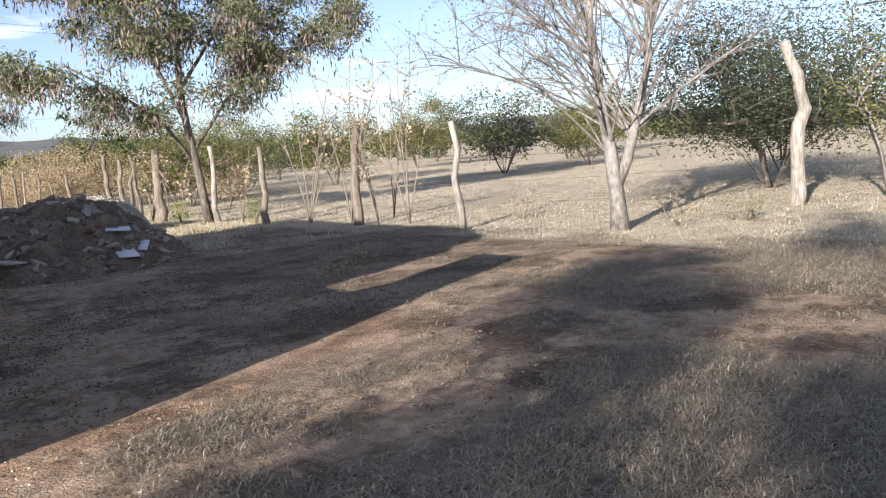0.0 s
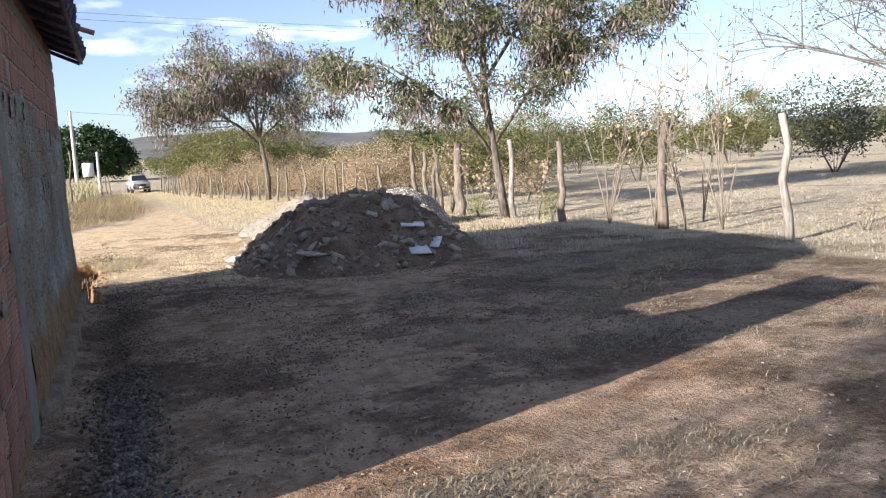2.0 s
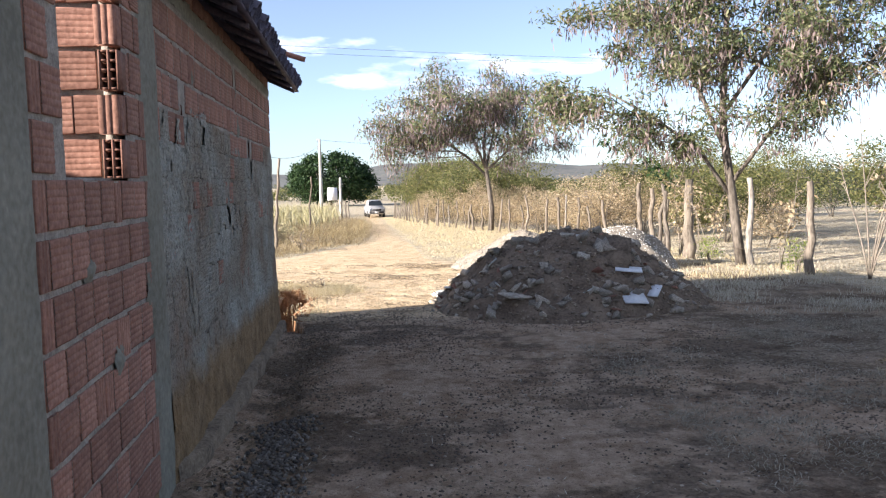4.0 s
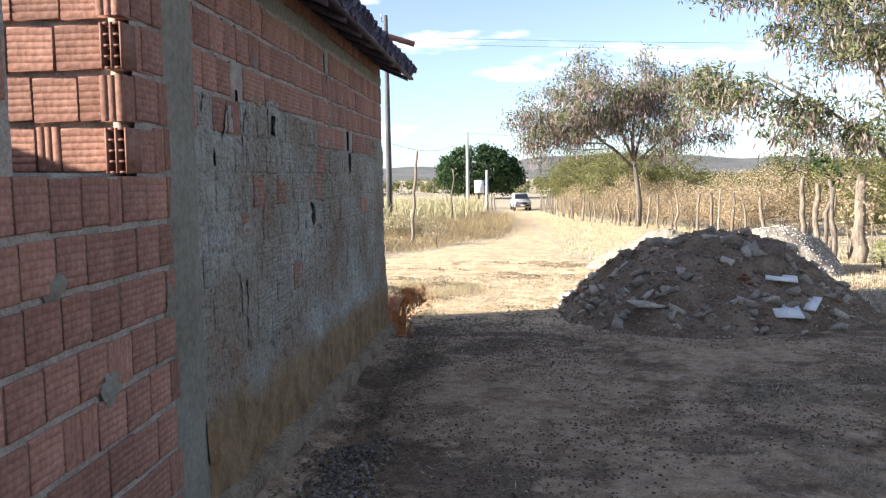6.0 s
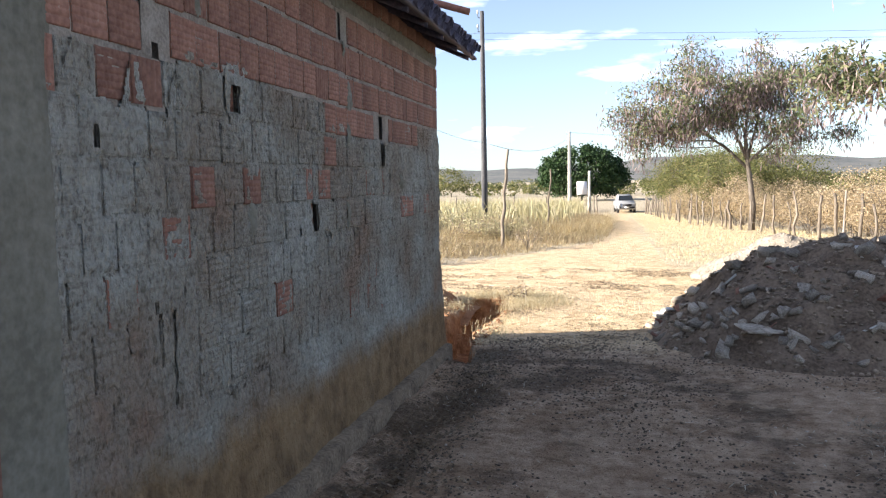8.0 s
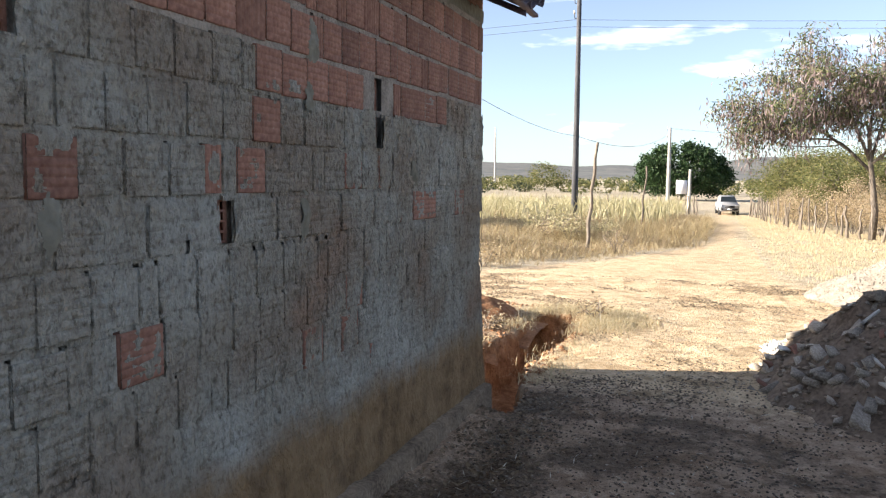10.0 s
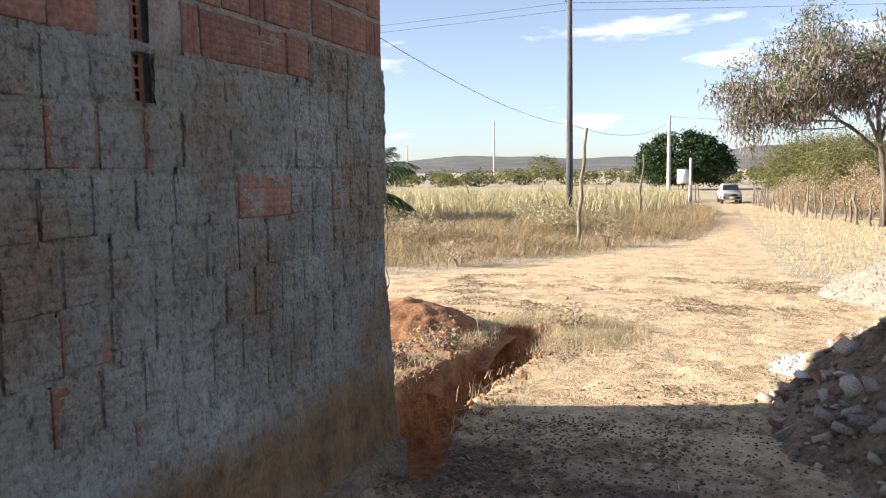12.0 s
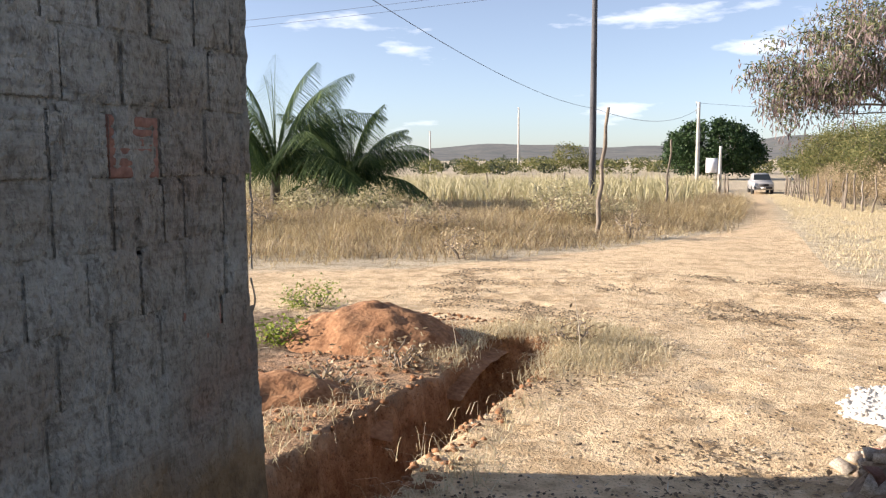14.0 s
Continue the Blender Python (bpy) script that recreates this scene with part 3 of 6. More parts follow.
def lay_bricks(parent, y0, y1, z0, z1, rng, place, skip=None, upright=0.2, washed=None):
    """Courses of bricks from y0 to y1; place(y, z) gives a brick's pose on its wall."""
    row = int(round((z0 - JOINTS_Z) / COURSE))
    z = JOINTS_Z + row * COURSE
    cells = []
    while z < z1 - 0.05:
        y = y0 + (0.105 if row % 2 else 0.0)
        if y > y0 + 0.06:
            cells.append((y0, z, 0.105, y - y0))
        while y < y1 - 0.05:
            ln = 0.105 * rng.uniform(0.9, 1.1) if rng.random() < 0.1 else 0.205 * rng.uniform(0.95, 1.08)
            ln = min(ln, y1 - y)
            cells.append((y, z, ln, ln))
            y += ln
        row, z = row + 1, z + COURSE
    out = []
    for y, z, key, ln in cells:
        if skip and skip(y, y + ln, z):
            continue
        kind = min(BRICKS, key=lambda q: abs(q - ln))
        table = UPRIGHT if rng.random() < (0.85 if ln < 0.13 else upright) else BRICKS
        me = table[kind]
        if washed and washed(y, z):
            if me.name not in BRICKS_WASHED:
                BRICKS_WASHED[me.name] = me.copy()
                BRICKS_WASHED[me.name].materials.clear()
                BRICKS_WASHED[me.name].materials.append(M_PLASTER)
            me = BRICKS_WASHED[me.name]
        b = part("brick", me, None, parent)
        stretch_ = ln / kind
        b.matrix_basis = place(y + rng.normal(0, 0.002), z + rng.normal(0, 0.003)) @ pose(0.002 + rng.normal(0, 0.0014), 0, 0, rng.normal(0, 0.5), rng.normal(0, 0.3), rng.normal(0, 0.3)) @ Matrix.Diagonal((1, stretch_, min(1, (z1 - z) / COURSE), 1))
        out.append((y, z, ln))
    return out


def sheet(y0, y1, z0, z1, step, depth, keep, material, name, smooth=True):
    """A thin skin of mortar or render on the east wall, with its own relief and gaps."""
    ys, zs = np.arange(y0, y1 + step * 0.5, step * (0.66 if step < 0.02 else 1)), np.arange(z0, z1 + step * 0.5, step)
    ny = len(ys)
    v = [(depth(y, z), y, z) for z in zs for y in ys]
    f = []
    for j in range(len(zs) - 1):
        for i in range(ny - 1):
            if keep(ys[i] + step / 2, zs[j] + step / 2):
                a = j * ny + i
                f.append((a, a + 1, a + ny + 1, a + ny))
    acc = Acc()
    acc.add(v, f4=f)
    return acc.mesh(name, material, smooth)


def make_house():
    rng = np.random.default_rng(5)
    X = WALL_X
    # core of the east wall, open at the window
    acc = Acc()
    y0, y1, z0, z1 = WIN
    for lo, hi in (((X - 0.10, SOUTH_Y, -0.5), (X - 0.055, y0, SOUTH_TOP)), ((X - 0.10, y1 + 0.1, -0.5), (X - 0.055, 6.1, SOUTH_TOP)), ((X - 0.10, 6.1, -0.5), (X - 0.055, NORTH_Y, WALL_TOP)),
                   ((X - 0.10, y0, -0.5), (X - 0.055, y1 + 0.1, z0))):
        box(acc, lo, hi)
    east = part("wall_east", acc, M_MORTAR, house, "exposed red hollow bricks above rough grey cement render")
    # mortar skin between the bricks
    def mortar_keep(y, z):
        if y0 - 0.005 < y < y1 + 0.095 and z0 - 0.01 < z < z1 or in_hole(y, z) or (y < 6.2 and z > SOUTH_TOP):
            return False
        return True
    mortar = part("mortar_joints", sheet(SOUTH_Y, 6.3, 0.0, WALL_TOP, 0.03, lambda y, z: X - 0.0055 + 0.004 * rag(y, z, 11, 1) + 0.002 * rag(y, z, 30, 6), mortar_keep, M_MORTAR, "mortar_joints"), None, house)
    place = lambda y, z: Matrix.Translation((X + 0.004, y, z))
    win = lambda a, b, z: (b > y0 and a < y1 + 0.08 and z0 - 0.05 < z < z1 - 0.05)
    lay_bricks(east, SOUTH_Y + 0.48, 6.27, 0.0, SOUTH_TOP, rng, place, win, 0.03)
    north = part("wall_panel_north", sheet(6.26, NORTH_Y, 0.0, 0.06, 0.06, lambda y, z: X - 0.02, lambda y, z: True, M_MORTAR, "wall_panel_north"), None, house)
    cells = lay_bricks(north, 6.50, NORTH_Y, 0.4, 2.645, rng, place, lambda a, b, z: any(a < h[0] + h[2] and b > h[0] and abs(z + 0.1 - h[1] - h[3] / 2) < 0.1 for h in HOLES), 0.05, lambda y, z: z + 0.1 < plaster_top(y + 0.1) and not bare_brick(y, z) and rng.random() < 0.97)
    rows = {}
    for y, z, ln in cells:
        rows.setdefault(round((z - JOINTS_Z) / COURSE), []).append((y, ln, rng.random()))
    def cell(y, z):
        r = rows.get(math.floor((z - JOINTS_Z) / COURSE), [])
        for a, ln, rnd in r:
            if a <= y < a + ln:
                dz = (z - JOINTS_Z) % COURSE
                return rnd, min(y - a, a + ln - y - 0.009), min(dz, COURSE - dz)
        return 0.9, 0.1, 0.1
    def bed_keep(y, z):
        if in_hole(y, z):
            return False
        rnd, ey, ez = cell(y, z)
        return not (ey < 0.010 and 0.016 < ez and rag(y, z, 2.3, 44) > -0.12 and z > 0.55)
    bed = lambda y, z: X - 0.004 + 0.004 * rag(y, z, 11, 1) + 0.002 * rag(y, z, 30, 6)
    under = lambda y, z: z < plaster_top(y)
    part("mortar_joints", sheet(6.3, NORTH_Y, 0.0, 2.25, 0.0161, bed, lambda y, z: under(y, z) and bed_keep(y, z), M_PLASTER, "mortar_joints", False), None, house)
    part("mortar_joints", sheet(6.3, NORTH_Y, 1.75, 2.66, 0.0161, lambda y, z: bed(y, z) + 0.003, lambda y, z: not under(y, z) and bed_keep(y, z), M_MORTAR, "mortar_joints", False), None, house)
    # ring beam of poured mortar under a last row of bricks
    part("ring_beam", sheet(6.60, NORTH_Y, 2.640, 2.765, 0.016, lambda y, z: X + 0.006 + 0.006 * rag(y, z, 6, 12) + 0.004 * rag(y, z, 20, 13), lambda y, z: z > 2.655 + 0.02 * rag(y, z, 4, 14) and z < 2.755 + 0.02 * rag(y, z, 5, 15), M_PIER, "ring_beam"), None, house, "rough band of grey mortar under the eave")
    y = 6.62
    while y < NORTH_Y - 0.12:
        ln = 0.105 * rng.uniform(0.9, 1.1) if rng.random() < 0.3 else 0.205 * rng.uniform(0.92, 1.05)
        kind = min(BRICKS, key=lambda q: abs(q - ln))
        e = part("brick", BRICKS[kind], None, house)
        e.matrix_basis = place(y, 2.762 + rng.normal(0, 0.004)) @ pose(0, 0, 0, 0, 0, rng.normal(0, 0.6)) @ Matrix.Diagonal((1, ln / kind * 0.98, 0.62, 1))
        y += ln
    for k, (a, b, w, h) in enumerate([(9.51, 1.30, 0.13, 0.22), (9.56, 1.80, 0.16, 0.20), (9.60, 2.08, 0.12, 0.24), (9.49, 2.40, 0.07, 0.16), (10.92, 1.50, 0.18, 0.20), (8.02, 1.33, 0.10, 0.22), (5.62, 0.78, 0.20, 0.15), (5.30, 1.22, 0.12, 0.10), (6.20, 1.02, 0.10, 0.16), (7.55, 2.28, 0.06, 0.12)]):
        part("mortar_smear", smear(a, b, w, h, 80 + k), None, house)
    # broken cells show the hollow insides of bricks
    for hy, hz, hw, hh in HOLES[:4]:
        e = part("brick", BRICK_END, None, north)
        e.matrix_basis = Matrix.Translation((X - 0.03, hy + hw, hz)) @ pose(0, 0, 0, 0, 0, 180) @ Matrix.Diagonal((0.2, hw / 0.09, hh / (COURSE - JOINT), 1))
    # jamb: brick ends and sides by turns
    z = z0
    for i in range(5):
        if i % 2 == 0:
            e = part("brick", BRICK_END, None, east, "open hollow end of a clay brick" if i == 0 else "")
            e.matrix_basis = Matrix.Translation((X + 0.001, y1, z)) @ pose(0, 0, 0, 0, 0, 90)
            e = part("brick", BRICKS[0.205], None, east)
            e.matrix_basis = Matrix.Translation((X, y1 + 0.095, z)) @ Matrix.Diagonal((1, 0.98, 1, 1))
        else:
            e = part("brick", UPRIGHT[0.105], None, east)
            e.matrix_basis = Matrix.Translation((X, y1, z)) @ pose(0, 0, 0, 0, 0, -90) @ Matrix.Translation((0, -0.10, 0))
            e = part("brick", UPRIGHT[0.105], None, east)
            e.matrix_basis = Matrix.Translation((X, y1 + 0.012, z)) @ Matrix.Diagonal((1, 1.4, 1, 1))
        z += COURSE
    # partition inside, lit through the roofless room
    acc = Acc()
    box(acc, (-2.9, 5.985, -0.5), (X - 0.10, 6.10, WALL_TOP))
    inner = part("wall_inner", acc, M_MORTAR, house)
    lay_bricks(inner, 0.0, 2.3, 1.4, 2.7, rng, lambda y, z: Matrix.Translation((X - 0.10 - 2.3 + y, 5.985 - 0.022, z)) @ pose(0, 0, 0, 0, 0, -90) @ Matrix.Diagonal((1, -1, 1, 1)) @ Matrix.Diagonal((1, -1, 1, 1)), None, 0.0)
    # plastered strips: the pier at the south end and the one beside the render
    def pier(a, b, bulge, seed, top_z, material=None):
        return sheet(a, b, -0.35, top_z, 0.02, lambda y, z: X - 0.006 + (bulge + 0.006) * min(1, (y - a + 0.004) / 0.07, (b - y + 0.004) / 0.07) + 0.007 * rag(y, z, 5, seed), lambda y, z: True, material or M_PIER, "pier_render")
    part("pier_render", pier(SOUTH_Y, SOUTH_Y + 0.48, 0.022, 3, SOUTH_TOP), None, house, "smooth grey-green cement pier")
    part("pier_render", pier(6.22, 6.60, 0.012, 8, WALL_TOP), None, house, "smooth grey-green cement strip")
    # render on the north panel: thin, so that bricks show their joints, with bare bricks left over
    def spread(y, z):
        return rag(y, z, 0.8, 70) + 0.55 * rag(y, z, 2.7, 71) + 0.3 * rag(y, z, 9, 72) + max(0, 7.5 - y) * 0.6 + max(0, 0.75 - z) * 1.6 - (0.08 if y > 9 and z > 1.0 else 0.0) + 0.30
    def depth(y, z):
        rnd, ey, ez = cell(y, z)
        t = 0.004 + 0.012 * min(0.6, max(-0.4, spread(y, z))) + 0.009 * rag(y, z, 13, 6) + 0.007 * rag(y, z, 34, 7)
        thin = min(1, max(0, 0.75 - 1.1 * rag(y, z, 0.9, 30)))
        groove = max(0, 1 - ey / 0.022) * 0.018 * thin + max(0, 1 - ez / 0.022) * 0.010 * thin
        if rnd < 0.8:
            groove += 0.0045 * thin * (0.5 + 0.5 * math.cos(((z - JOINTS_Z) % COURSE) / COURSE * 10 * math.pi))
        else:
            groove += 0.003 * thin * (0.5 + 0.5 * math.cos(y / 0.045 * 2 * math.pi))
        t += -groove + (0.002 if rnd > 0.75 else 0.0)
        t = t * min(1.0, max(0.0, (y - 6.53) / 0.10)) + 0.003
        if z < 0.62:
            t += (0.62 - z) * 0.05
        return X + t
    def keep(y, z):
        if z > plaster_top(y) or in_hole(y, z):
            return False
        rnd, ey, ez = cell(y, z)
        if ey < 0.006 and rag(y, z, 2.3, 44) > 0.0 and z > 0.6:
            return False
        return spread(y, z) > 0.0
    part("cement_render", sheet(6.53, NORTH_Y + 0.01, 0.16, 2.25, 0.0165, depth, keep, M_PLASTER, "cement_render", False), None, house, "rough grey cement render with brick joints showing")
    edge_ = lambda y: 0.38 + 0.06 * rag(y, 0, 2.2, 50)
    part("stained_base", sheet(4.4, NORTH_Y + 0.012, -0.5, 0.62, 0.03, lambda y, z: X - 0.004 + (0.02 + max(0, 0.5 - z) * 0.05) * min(1.0, max(0.0, (y - 6.5) / 0.35)) + 0.010 * rag(y, z, 4, 51) + 0.008 * rag(y, z, 15, 52) + (0.0 if z < edge_(y) else -0.05), lambda y, z: z < (edge_(y) + 0.03 if y > 6.5 else -0.02), M_PLASTER, "stained_base"), None, house, "wall foot stained brown by splashed soil")
    acc = Acc()
    ys = np.arange(6.6, NORTH_Y + 0.05, 0.06)
    v = []
    for a in ys:
        w, zt = 0.12 * min(1.0, (a - 6.55) / 0.4) + 0.04 * rag(a, 0, 2, 60) + 0.02 * rag(a, 0, 7, 62), slope(a) + 0.11 + 0.04 * rag(a, 0, 1.5, 61) + 0.02 * rag(a, 0, 8, 63)
        v += [(X - 0.03, a, zt + 0.012), (X + w - 0.012, a, zt), (X + w, a, zt - 0.014), (X + w + 0.01, a, slope(a) - 0.3)]
    acc.add(v, f4=[(i * 4 + j, i * 4 + j + 1, i * 4 + j + 5, i * 4 + j + 4) for i in range(len(ys) - 1) for j in range(3)])
    part("footing", acc, M_FOOTING, house, "worn concrete footing along the wall")
    # other walls
    acc = Acc()
    box(acc, (-2.9, NORTH_Y - 0.10, -0.6), (X - 0.002, NORTH_Y, WALL_TOP))
    box(acc, (-3.0, 6.1, -0.6), (-2.9, NORTH_Y, WALL_TOP))
    # gable triangle at the north end
    acc.add([(X - 0.1, NORTH_Y - 0.1, WALL_TOP), (-2.9, NORTH_Y - 0.1, WALL_TOP), (-1.45, NORTH_Y - 0.1, WALL_TOP + 0.64), (X - 0.1, NORTH_Y, WALL_TOP), (-2.9, NORTH_Y, WALL_TOP), (-1.45, NORTH_Y, WALL_TOP + 0.64)], f3=[(0, 1, 2), (5, 4, 3)], f4=[(0, 2, 5, 3), (1, 4, 5, 2)])
    part("wall_north", acc, M_PLASTER, house)
    acc = Acc()
    box(acc, (-2.9, SOUTH_Y, -0.5), (X - 0.1, SOUTH_Y + 0.1, SOUTH_TOP))
    box(acc, (-3.0, SOUTH_Y, -0.5), (-2.9, 6.098, SOUTH_TOP))
    part("wall_south", acc, M_MORTAR, house)
    return east


make_house()

ROOF_SLOPE, EAVE_X, RIDGE_X = 0.45, 0.42, -1.45


def roof_z(x):
    return WALL_TOP + 0.05 - ROOF_SLOPE * (x - WALL_X)


def make_roof():
    rng = np.random.default_rng(9)
    roof = new("roof")
    roof.parent = house
    roof["label"] = "clay barrel tiles on timber battens and rafters, eave shade put into their colour"
    for nm, acc in roof_boards():
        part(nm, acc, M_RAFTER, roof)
    ang = math.degrees(math.atan(ROOF_SLOPE))
    def tile(up):
        acc = Acc()
        k, r, ln = 7, 0.085, 0.46
        vv = []
        for s, rr in ((0.0, 1.0), (1.0, 0.82)):
            for rad in (r * rr, r * rr - 0.013):
                for i in range(k):
                    a = math.pi * i / (k - 1)
                    vv.append((-s * ln, rad * math.cos(a), (1 if up else -1) * rad * math.sin(a) * 0.8))
        f = []
        for i in range(k - 1):
            f += [(i, i + 1, 2 * k + i + 1, 2 * k + i), (k + i + 1, k + i, 3 * k + i, 3 * k + i + 1), (i + 1, i, k + i, k + i + 1), (2 * k + i, 2 * k + i + 1, 3 * k + i + 1, 3 * k + i)]
        acc.add(vv, f4=f)
        return acc
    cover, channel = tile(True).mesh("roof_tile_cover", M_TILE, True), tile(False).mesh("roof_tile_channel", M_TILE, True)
    pitch = 0.168
    count = int((NORTH_Y + 0.42 - 6.05) / pitch)
    rest = Acc()
    for row in range(6):
        for i in range(count):
            y = 6.05 + pitch * (i + 0.5)
            for me, dy, dz in ((channel, 0, 0.075), (cover, pitch / 2, 0.085)):
                x = EAVE_X - row * 0.37 + rng.normal(0, 0.018)
                m = Matrix.Translation((x, y + dy + rng.normal(0, 0.006), roof_z(x) + dz + row * 0.0)) @ pose(0, 0, 0, rng.normal(0, 1.5), ang, rng.normal(0, 1.5))
                if row < 3:
                    t = part("roof_tile", me, None, roof)
                    t.matrix_basis = m
                else:
                    co = np.array([tuple(m @ v.co) for v in me.vertices])
                    rest.add(co, f4=np.array([tuple(p.vertices) for p in me.polygons]))
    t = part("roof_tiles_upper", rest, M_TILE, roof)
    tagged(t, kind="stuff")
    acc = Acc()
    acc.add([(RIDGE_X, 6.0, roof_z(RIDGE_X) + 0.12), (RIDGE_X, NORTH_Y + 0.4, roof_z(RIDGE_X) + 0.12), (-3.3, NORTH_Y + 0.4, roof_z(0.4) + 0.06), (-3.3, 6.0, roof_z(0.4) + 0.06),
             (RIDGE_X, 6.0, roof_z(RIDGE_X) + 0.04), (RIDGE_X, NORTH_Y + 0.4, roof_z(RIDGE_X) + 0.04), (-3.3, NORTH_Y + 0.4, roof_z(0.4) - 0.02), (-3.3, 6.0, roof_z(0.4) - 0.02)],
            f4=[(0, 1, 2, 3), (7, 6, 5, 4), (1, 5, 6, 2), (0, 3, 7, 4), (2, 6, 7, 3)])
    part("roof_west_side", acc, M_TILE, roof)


def roof_boards():
    """Battens and rafters under the tiles, one by one."""
    out = []
    x = EAVE_X - 0.05
    while x > RIDGE_X:
        z = roof_z(x)
        acc = Acc()
        out.append(("batten", acc))
        box(acc, (x - 0.025, 6.05, z - 0.02), (x + 0.025, NORTH_Y + 0.40, z + 0.005))
        x -= 0.37
    for y in np.arange(6.3, NORTH_Y + 0.3, 0.62):
        a, b = EAVE_X - 0.06, RIDGE_X
        acc = Acc()
        out.append(("rafter", acc))
        za, zb = roof_z(a) - 0.02, roof_z(b) - 0.02
        acc.add([(a, y, za - 0.05), (b, y, zb - 0.05), (b, y + 0.04, zb - 0.05), (a, y + 0.04, za - 0.05), (a, y, za), (b, y, zb), (b, y + 0.04, zb), (a, y + 0.04, za)],
                f4=[(0, 1, 2, 3), (7, 6, 5, 4), (0, 4, 5, 1), (2, 6, 7, 3), (0, 3, 7, 4)])
    return out


make_roof()
pole_acc = Acc()
tube(pole_acc, [(-0.4, 11.3, roof_z(-0.4) + 0.14), (0.58, 11.36, roof_z(0.5) + 0.24)], [0.032, 0.03], 8)
part("roof_pole", pole_acc, M_REDWOOD, house, "round reddish pole end sticking out over the eave")


# ---- heaps ----
def heap(name, cx, cy, rx, ry, h, material, seed, peak=1.6, rough=0.05, n=90, label="", turn=0.0):
    """A heap of loose stuff on the ground."""
    acc = Acc()
    u = np.linspace(-1.15, 1.15, n)
    v = []
    ca, sa = math.cos(turn), math.sin(turn)
    def top(a, b):
        x, y = cx + rx * a * ca - ry * b * sa, cy + rx * a * sa + ry * b * ca
        r = math.hypot(a, b) + 0.14 * fold(a, b, 1.6, seed) + 0.05 * fold(a, b, 5, seed + 3)
        s = max(0.0, 1 - r)
        z = h * (1 - max(0.0, 1 - s) ** peak) if r < 1 else -0.25 * (r - 1)
        z += rough * (fold(x, y, 3, seed) * 0.6 + fold(x, y, 9, seed) * 0.4) * min(1, max(0, s * 5))
        return x, y, slope(y) - 0.045 + z
    for b in u:
        for a in u:
            v.append(top(a, b))
    j, i = np.meshgrid(np.arange(n - 1), np.arange(n - 1), indexing="ij")
    q = (j * n + i).ravel()
    acc.add(v, f4=np.stack([q, q + 1, q + n + 1, q + n], 1))
    ob = new(name, acc.mesh(name, material, True))
    tagged(ob, label, "heap")
    return ob, top


def shard(acc, rng):
    """An angular broken piece: a slab with every corner knocked about."""
    v = np.array([(-1, -1, -1), (1, -1, -1), (1, 1, -1), (-1, 1, -1), (-1, -1, 1), (1, -1, 1), (1, 1, 1), (-1, 1, 1)], float) * [0.9, 0.75, 0.45]
    v *= rng.uniform(0.45, 1.1, (8, 3))
    acc.add(v, f4=[(3, 2, 1, 0), (4, 5, 6, 7), (0, 1, 5, 4), (1, 2, 6, 5), (2, 3, 7, 6), (3, 0, 4, 7)])


def scatter_on(top, rng, count, reach=1.0):
    out = []
    while len(out) < count:
        a, b = rng.uniform(-1.05, 1.05, 2)
        if math.hypot(a, b) < reach:
            out.append(top(a, b))
    return np.array(out)


rng = np.random.default_rng(21)
rubble, rubble_top = heap("rubble_heap", 4.2, 13.85, 2.15, 1.95, 1.14, M_RUBBLE, 3, 1.75, 0.17, 120, "heap of dark builder's rubble with broken concrete chunks", turn=0.2)
LUMPS = []
for i in range(8):
    a = Acc()
    shard(a, rng)
    LUMPS.append(a.mesh("chunk", M_STONE))
spots = scatter_on(rubble_top, rng, 230)
for i, p in enumerate(spots):
    s = rng.choice([0.03, 0.04, 0.05, 0.07, 0.10]) * rng.uniform(0.7, 1.3)
    c = part("chunk", LUMPS[i % 8], None, rubble)
    c.matrix_basis = Matrix.Translation(p) @ pose(0, 0, 0, rng.uniform(-55, 55), rng.uniform(-55, 55), rng.uniform(0, 360)) @ Matrix.Diagonal((s * 1.3, s * 1.1, s, 1))
# bigger lumps and slabs rolled to the heap's foot
for i in range(64):
    a_ = rng.uniform(2.2, 5.4)
    r_ = rng.uniform(0.72, 0.96)
    p = np.array(rubble_top(r_ * math.cos(a_), r_ * math.sin(a_)))
    p[2] = max(p[2], height(p[0], p[1]) + 0.015)
    s = rng.uniform(0.035, 0.10)
    c = part("chunk", LUMPS[i % 8], None, rubble)
    c.matrix_basis = Matrix.Translation(p) @ pose(0, 0, 0, rng.uniform(-30, 30), rng.uniform(-30, 30), rng.uniform(0, 360)) @ Matrix.Diagonal((s * 1.3, s * 1.1, s, 1))
CHIPS = []
for i, mt in enumerate((M_BRICK, M_BRICK, M_LIME)):
    a = Acc()
    shard(a, rng)
    CHIPS.append(a.mesh("fragment", mt))
for i, p in enumerate(scatter_on(rubble_top, rng, 55, 0.98)):
    s = rng.uniform(0.03, 0.075)
    c = part("fragment", CHIPS[i % 3], None, rubble)
    c.matrix_basis = Matrix.Translation(p) @ pose(0, 0, 0, rng.uniform(-40, 40), rng.uniform(-40, 40), rng.uniform(0, 360)) @ Matrix.Diagonal((s * 1.6, s, s * 0.6, 1))
acc = Acc()
p = scatter_on(rubble_top, rng, 3600, 1.12)
lumps(acc, rng, p, rng.uniform(0.010, 0.042, len(p)), 0.55)
tagged(part("small_rubble", acc, M_STONE_J, rubble), kind="stuff")

